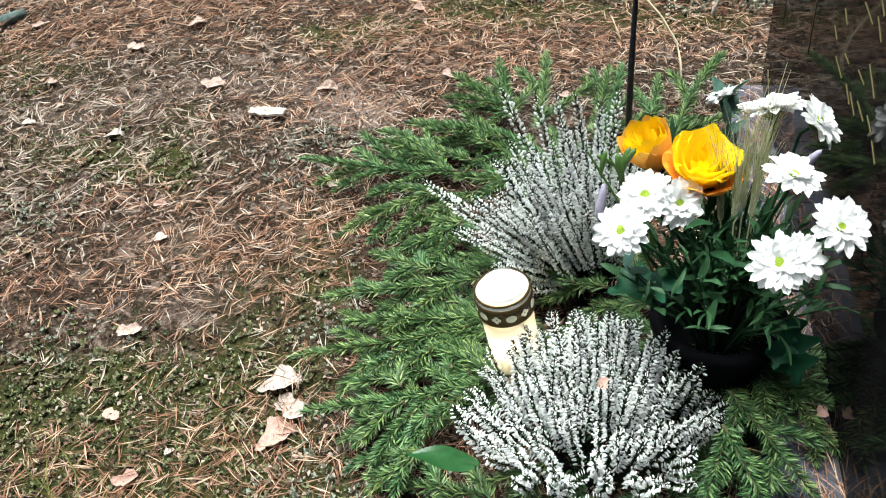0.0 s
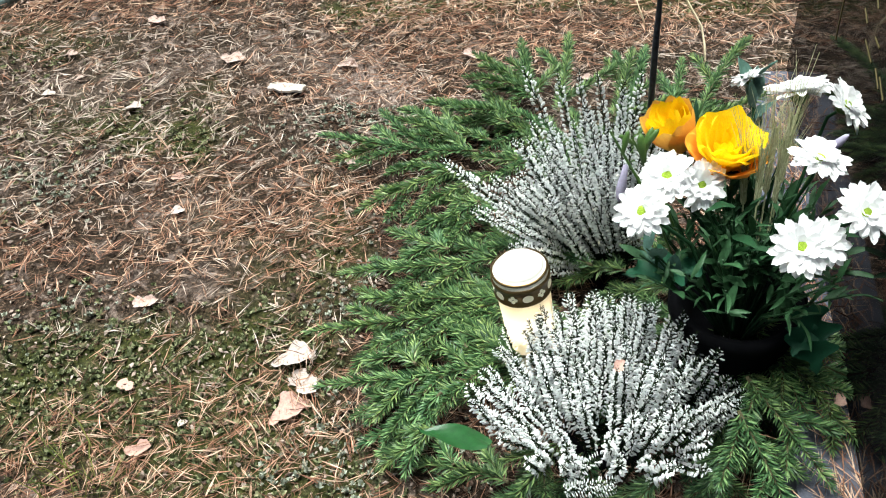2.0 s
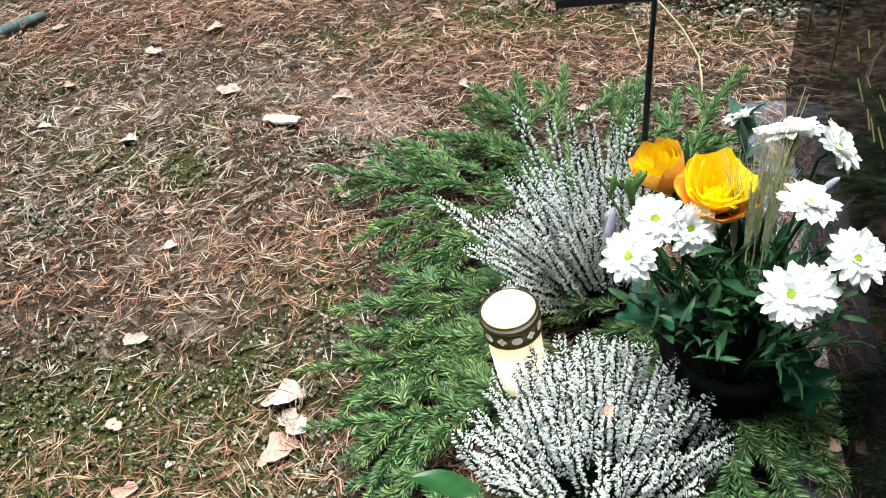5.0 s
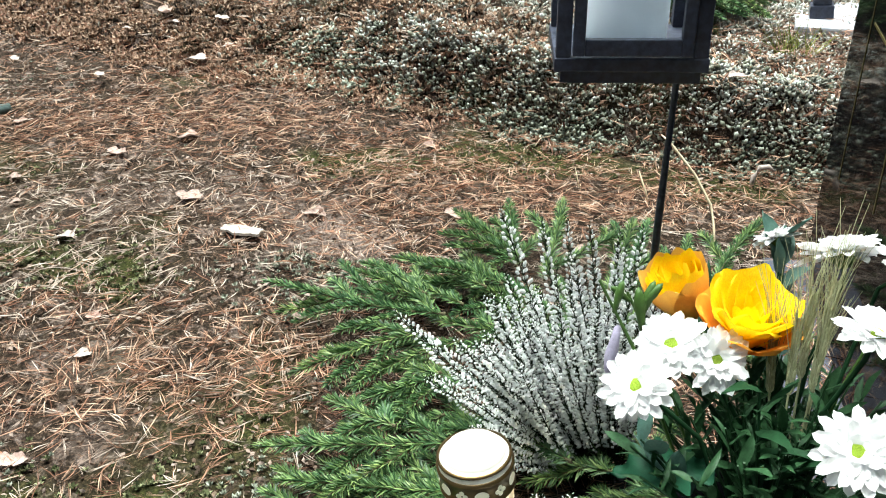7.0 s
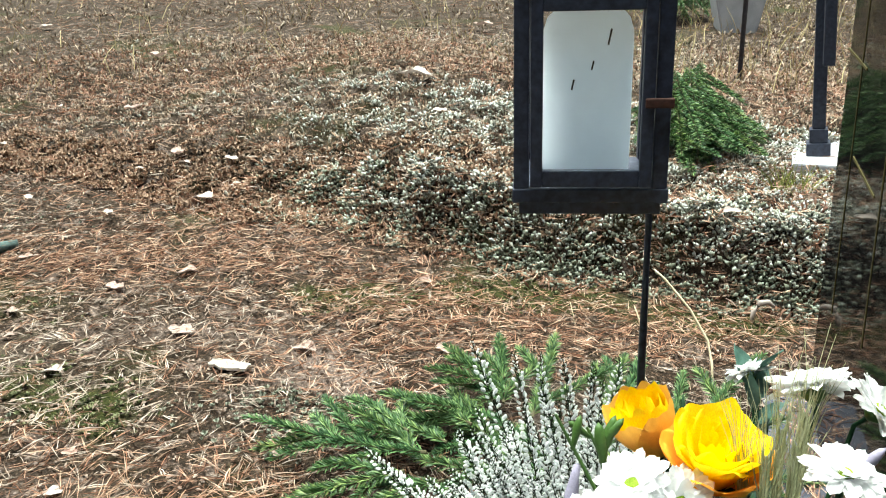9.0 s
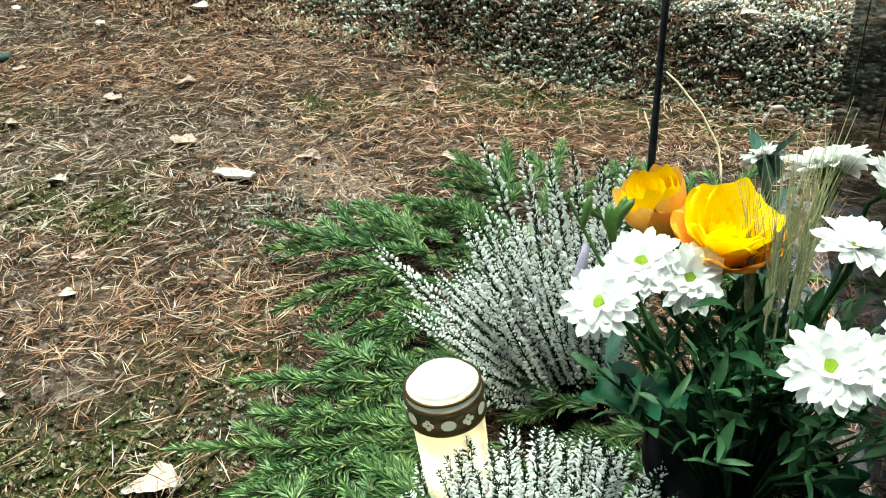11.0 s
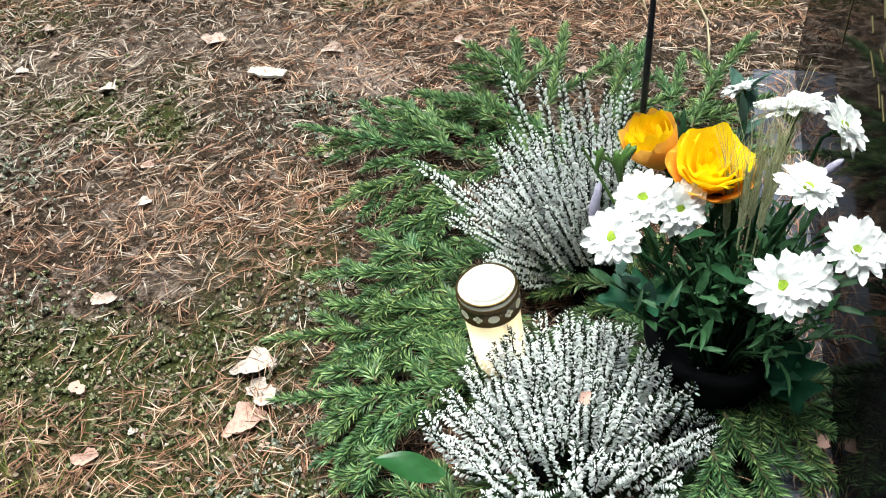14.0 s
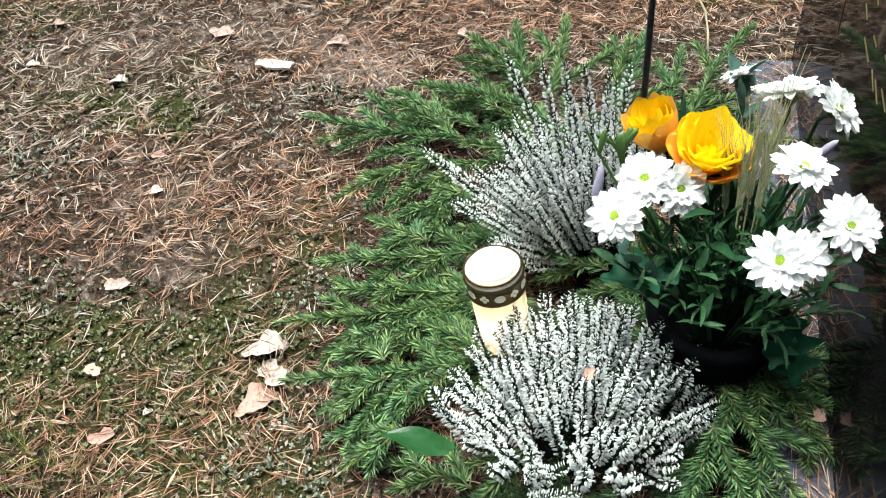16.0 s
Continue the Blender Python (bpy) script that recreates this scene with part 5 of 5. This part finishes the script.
def bark_flake():
    bm = bmesh.new()
    bmesh.ops.create_grid(bm, x_segments=14, y_segments=6, size=0.5)
    for v in bm.verts:
        n = noise.noise_vector(v.co * 5)
        v.co = Vector((v.co.x * 0.06 + n.x * 0.004, v.co.y * 0.026 * (1 - 0.5 * abs(v.co.x)) + n.y * 0.003, 0.004 + 0.004 * n.z + 0.006 * (0.25 - v.co.y ** 2)))
    ext = bmesh.ops.extrude_face_region(bm, geom=bm.faces[:])["geom"]
    bmesh.ops.translate(bm, verts=[g for g in ext if isinstance(g, bmesh.types.BMVert)], vec=(0, 0, 0.004))
    bmesh.ops.recalc_face_normals(bm, faces=bm.faces)
    ob = new("bark_flake", bm_mesh("bark_flake", bm, BIRCH))
    ob.location, ob.rotation_euler = (-0.357, 1.22, float(height(-0.357, 1.22)) + 0.004), (0, 0, radians(-14))
    tagged(ob, "pale rough bark flake lying on the needles", "bark")


bark_flake()
v, f = tube_np([(-1.02, 1.36, float(height(-1.02, 1.36)) + 0.008), (-0.945, 1.462, float(height(-0.945, 1.462)) + 0.011), (-0.90, 1.512, float(height(-0.9, 1.512)) + 0.010), (-0.86, 1.555, float(height(-0.86, 1.555)) + 0.008)], [0.008, 0.011, 0.0125, 0.008], 9)
tagged(new("stick", mesh_np("stick", v, f, [LICHEN_STICK], smooth=True)), "short stick covered in dark blue green lichen", "stick")
for pts, rad in ((((0.312, 1.25, 0.105), (0.3135, 1.285, 0.14), (0.309, 1.30, 0.165), (0.285, 1.315, 0.205), (0.250, 1.33, 0.245), (0.235, 1.335, 0.258)), 0.0018),
                 (((0.235, 1.36, 0.11), (0.228, 1.37, 0.15), (0.215, 1.375, 0.185)), 0.0014), (((0.13, 1.40, 0.12), (0.128, 1.405, 0.15), (0.122, 1.41, 0.175)), 0.001)):
    v, f = tube_np(pts, [rad] * (len(pts) - 1) + [rad * 0.5], 6)
    tagged(new("dry_stalk", mesh_np("dry_stalk", v, f, [TWINE], smooth=True)), "thin pale dry stalk bending over the needles", "stalk", "dry stalks behind the grave")
v, f = tube_np([(0.402, 1.44, 0.128), (0.404, 1.44, 0.152), (0.412, 1.44, 0.166), (0.424, 1.44, 0.168), (0.436, 1.445, 0.158)], [0.003, 0.0045, 0.0055, 0.0045, 0.002], 8)
tagged(new("bent_straw", mesh_np("bent_straw", v, f, [LITTER_WHITE], smooth=True)), "bent whitish plant husk on the bank's foot", "plant husk")


# ---- neighbouring graves beyond the bank ----
def lamp_post():
    x, y = 0.598, 1.84
    z = float(height(x, y))
    slab = thing("grave_slab", "pale grey stone slab under a black post", "slab", at=(x + 0.03, y, z))
    slab.rotation_euler = (0, 0, radians(-14))
    part("slab_block", box("slab_block", (-0.075, -0.095, -0.06), (0.16, 0.14, 0.014), PALE_STONE, 0.004), slab)
    post = thing("memorial_post", "black metal post with stepped foot and a small plaque", "post", at=(x, y, z + 0.0142))
    post.rotation_euler = (0, radians(-4), radians(-14))
    part("foot", box("foot", (-0.021, -0.021, 0.0), (0.021, 0.021, 0.024), IRON, 0.002), post)
    part("step", box("step", (-0.016, -0.016, 0.024), (0.016, 0.016, 0.05), IRON, 0.002), post)
    part("shaft", box("shaft", (-0.0115, -0.0115, 0.05), (0.0115, 0.0115, 0.75), IRON, 0.002), post)
    part("plaque", box("plaque", (0.002, -0.05, 0.17), (0.022, -0.0145, 0.315), IRON, 0.002), post)


lamp_post()


def far_block():
    x, y = 0.775, 3.49
    z = float(height(x, y))
    bm = bmesh.new()
    bmesh.ops.create_cube(bm, size=1)
    for v in bm.verts:
        k = 0.088 if v.co.z > 0 else 0.052
        v.co = Vector((k * (1 if v.co.x > 0 else -1), 0.07 * (1 if v.co.y > 0 else -1), 0.115 if v.co.z > 0 else -0.05))
    bmesh.ops.bevel(bm, geom=bm.edges[:], offset=0.006, segments=2, affect="EDGES")
    b = thing("stone_base", "pale blue grey stone base carrying a black foot", "stone base", at=(x, y, z))
    part("stone_block", bm_mesh("stone_block", bm, PALE_STONE), b)
    part("black_foot", lathe("black_foot", [(0, 0.115), (0.034, 0.115), (0.03, 0.14), (0.02, 0.15), (0.018, 0.3), (0, 0.3)], IRON, 4, False), b, "black metal foot")
    x, y = 0.613, 2.62
    v, f = tube_np([(x, y, float(height(x, y)) - 0.05), (x + 0.005, y, float(height(x, y)) + 0.9)], [0.0065, 0.0065], 8)
    tagged(new("thin_post", mesh_np("thin_post", v, f, [IRON], smooth=True)), "thin black iron rod standing in dry grass", "rod")


far_block()
heap = random.Random(31)
for k in range(13):
    x, y = 0.385 + heap.uniform(-0.055, 0.045), 2.01 + heap.uniform(-0.08, 0.08)
    a = radians(heap.uniform(-115, -50))
    spruce_bough(200 + k, x, y, x + 0.15 * math.cos(a), y + 0.24 * math.sin(a), 0.05 + 0.05 * heap.random(), "green spruce bough heaped on the next grave")
for k in range(6):
    x, y = 0.62 + heap.uniform(-0.08, 0.06), 3.75 + heap.uniform(-0.1, 0.1)
    a = radians(heap.uniform(-150, -20))
    spruce_bough(230 + k, x, y, x + 0.25 * math.cos(a), y + 0.25 * math.sin(a), 0.14, "green spruce bough on a far grave")
gx, gy = rng.normal(0.50, 0.018, 60), rng.normal(1.66, 0.02, 60)
GRASS_GREEN = varied("green_grass", (0.10, 0.14, 0.03), (0.40, 0.42, 0.12), 0.6, 0.2)
tuft = grass("grass_tuft", gx, gy, 0.06, "small yellow green grass tuft on the bank")
tuft.data.materials[0] = GRASS_GREEN
gx, gy = rng.normal(-0.50, 0.022, 46), rng.normal(0.535, 0.02, 46)
tuft = grass("grass_tuft", gx, gy, 0.055, "thin pale green grass tuft growing in the moss")
tuft.data.materials[0] = GRASS_GREEN
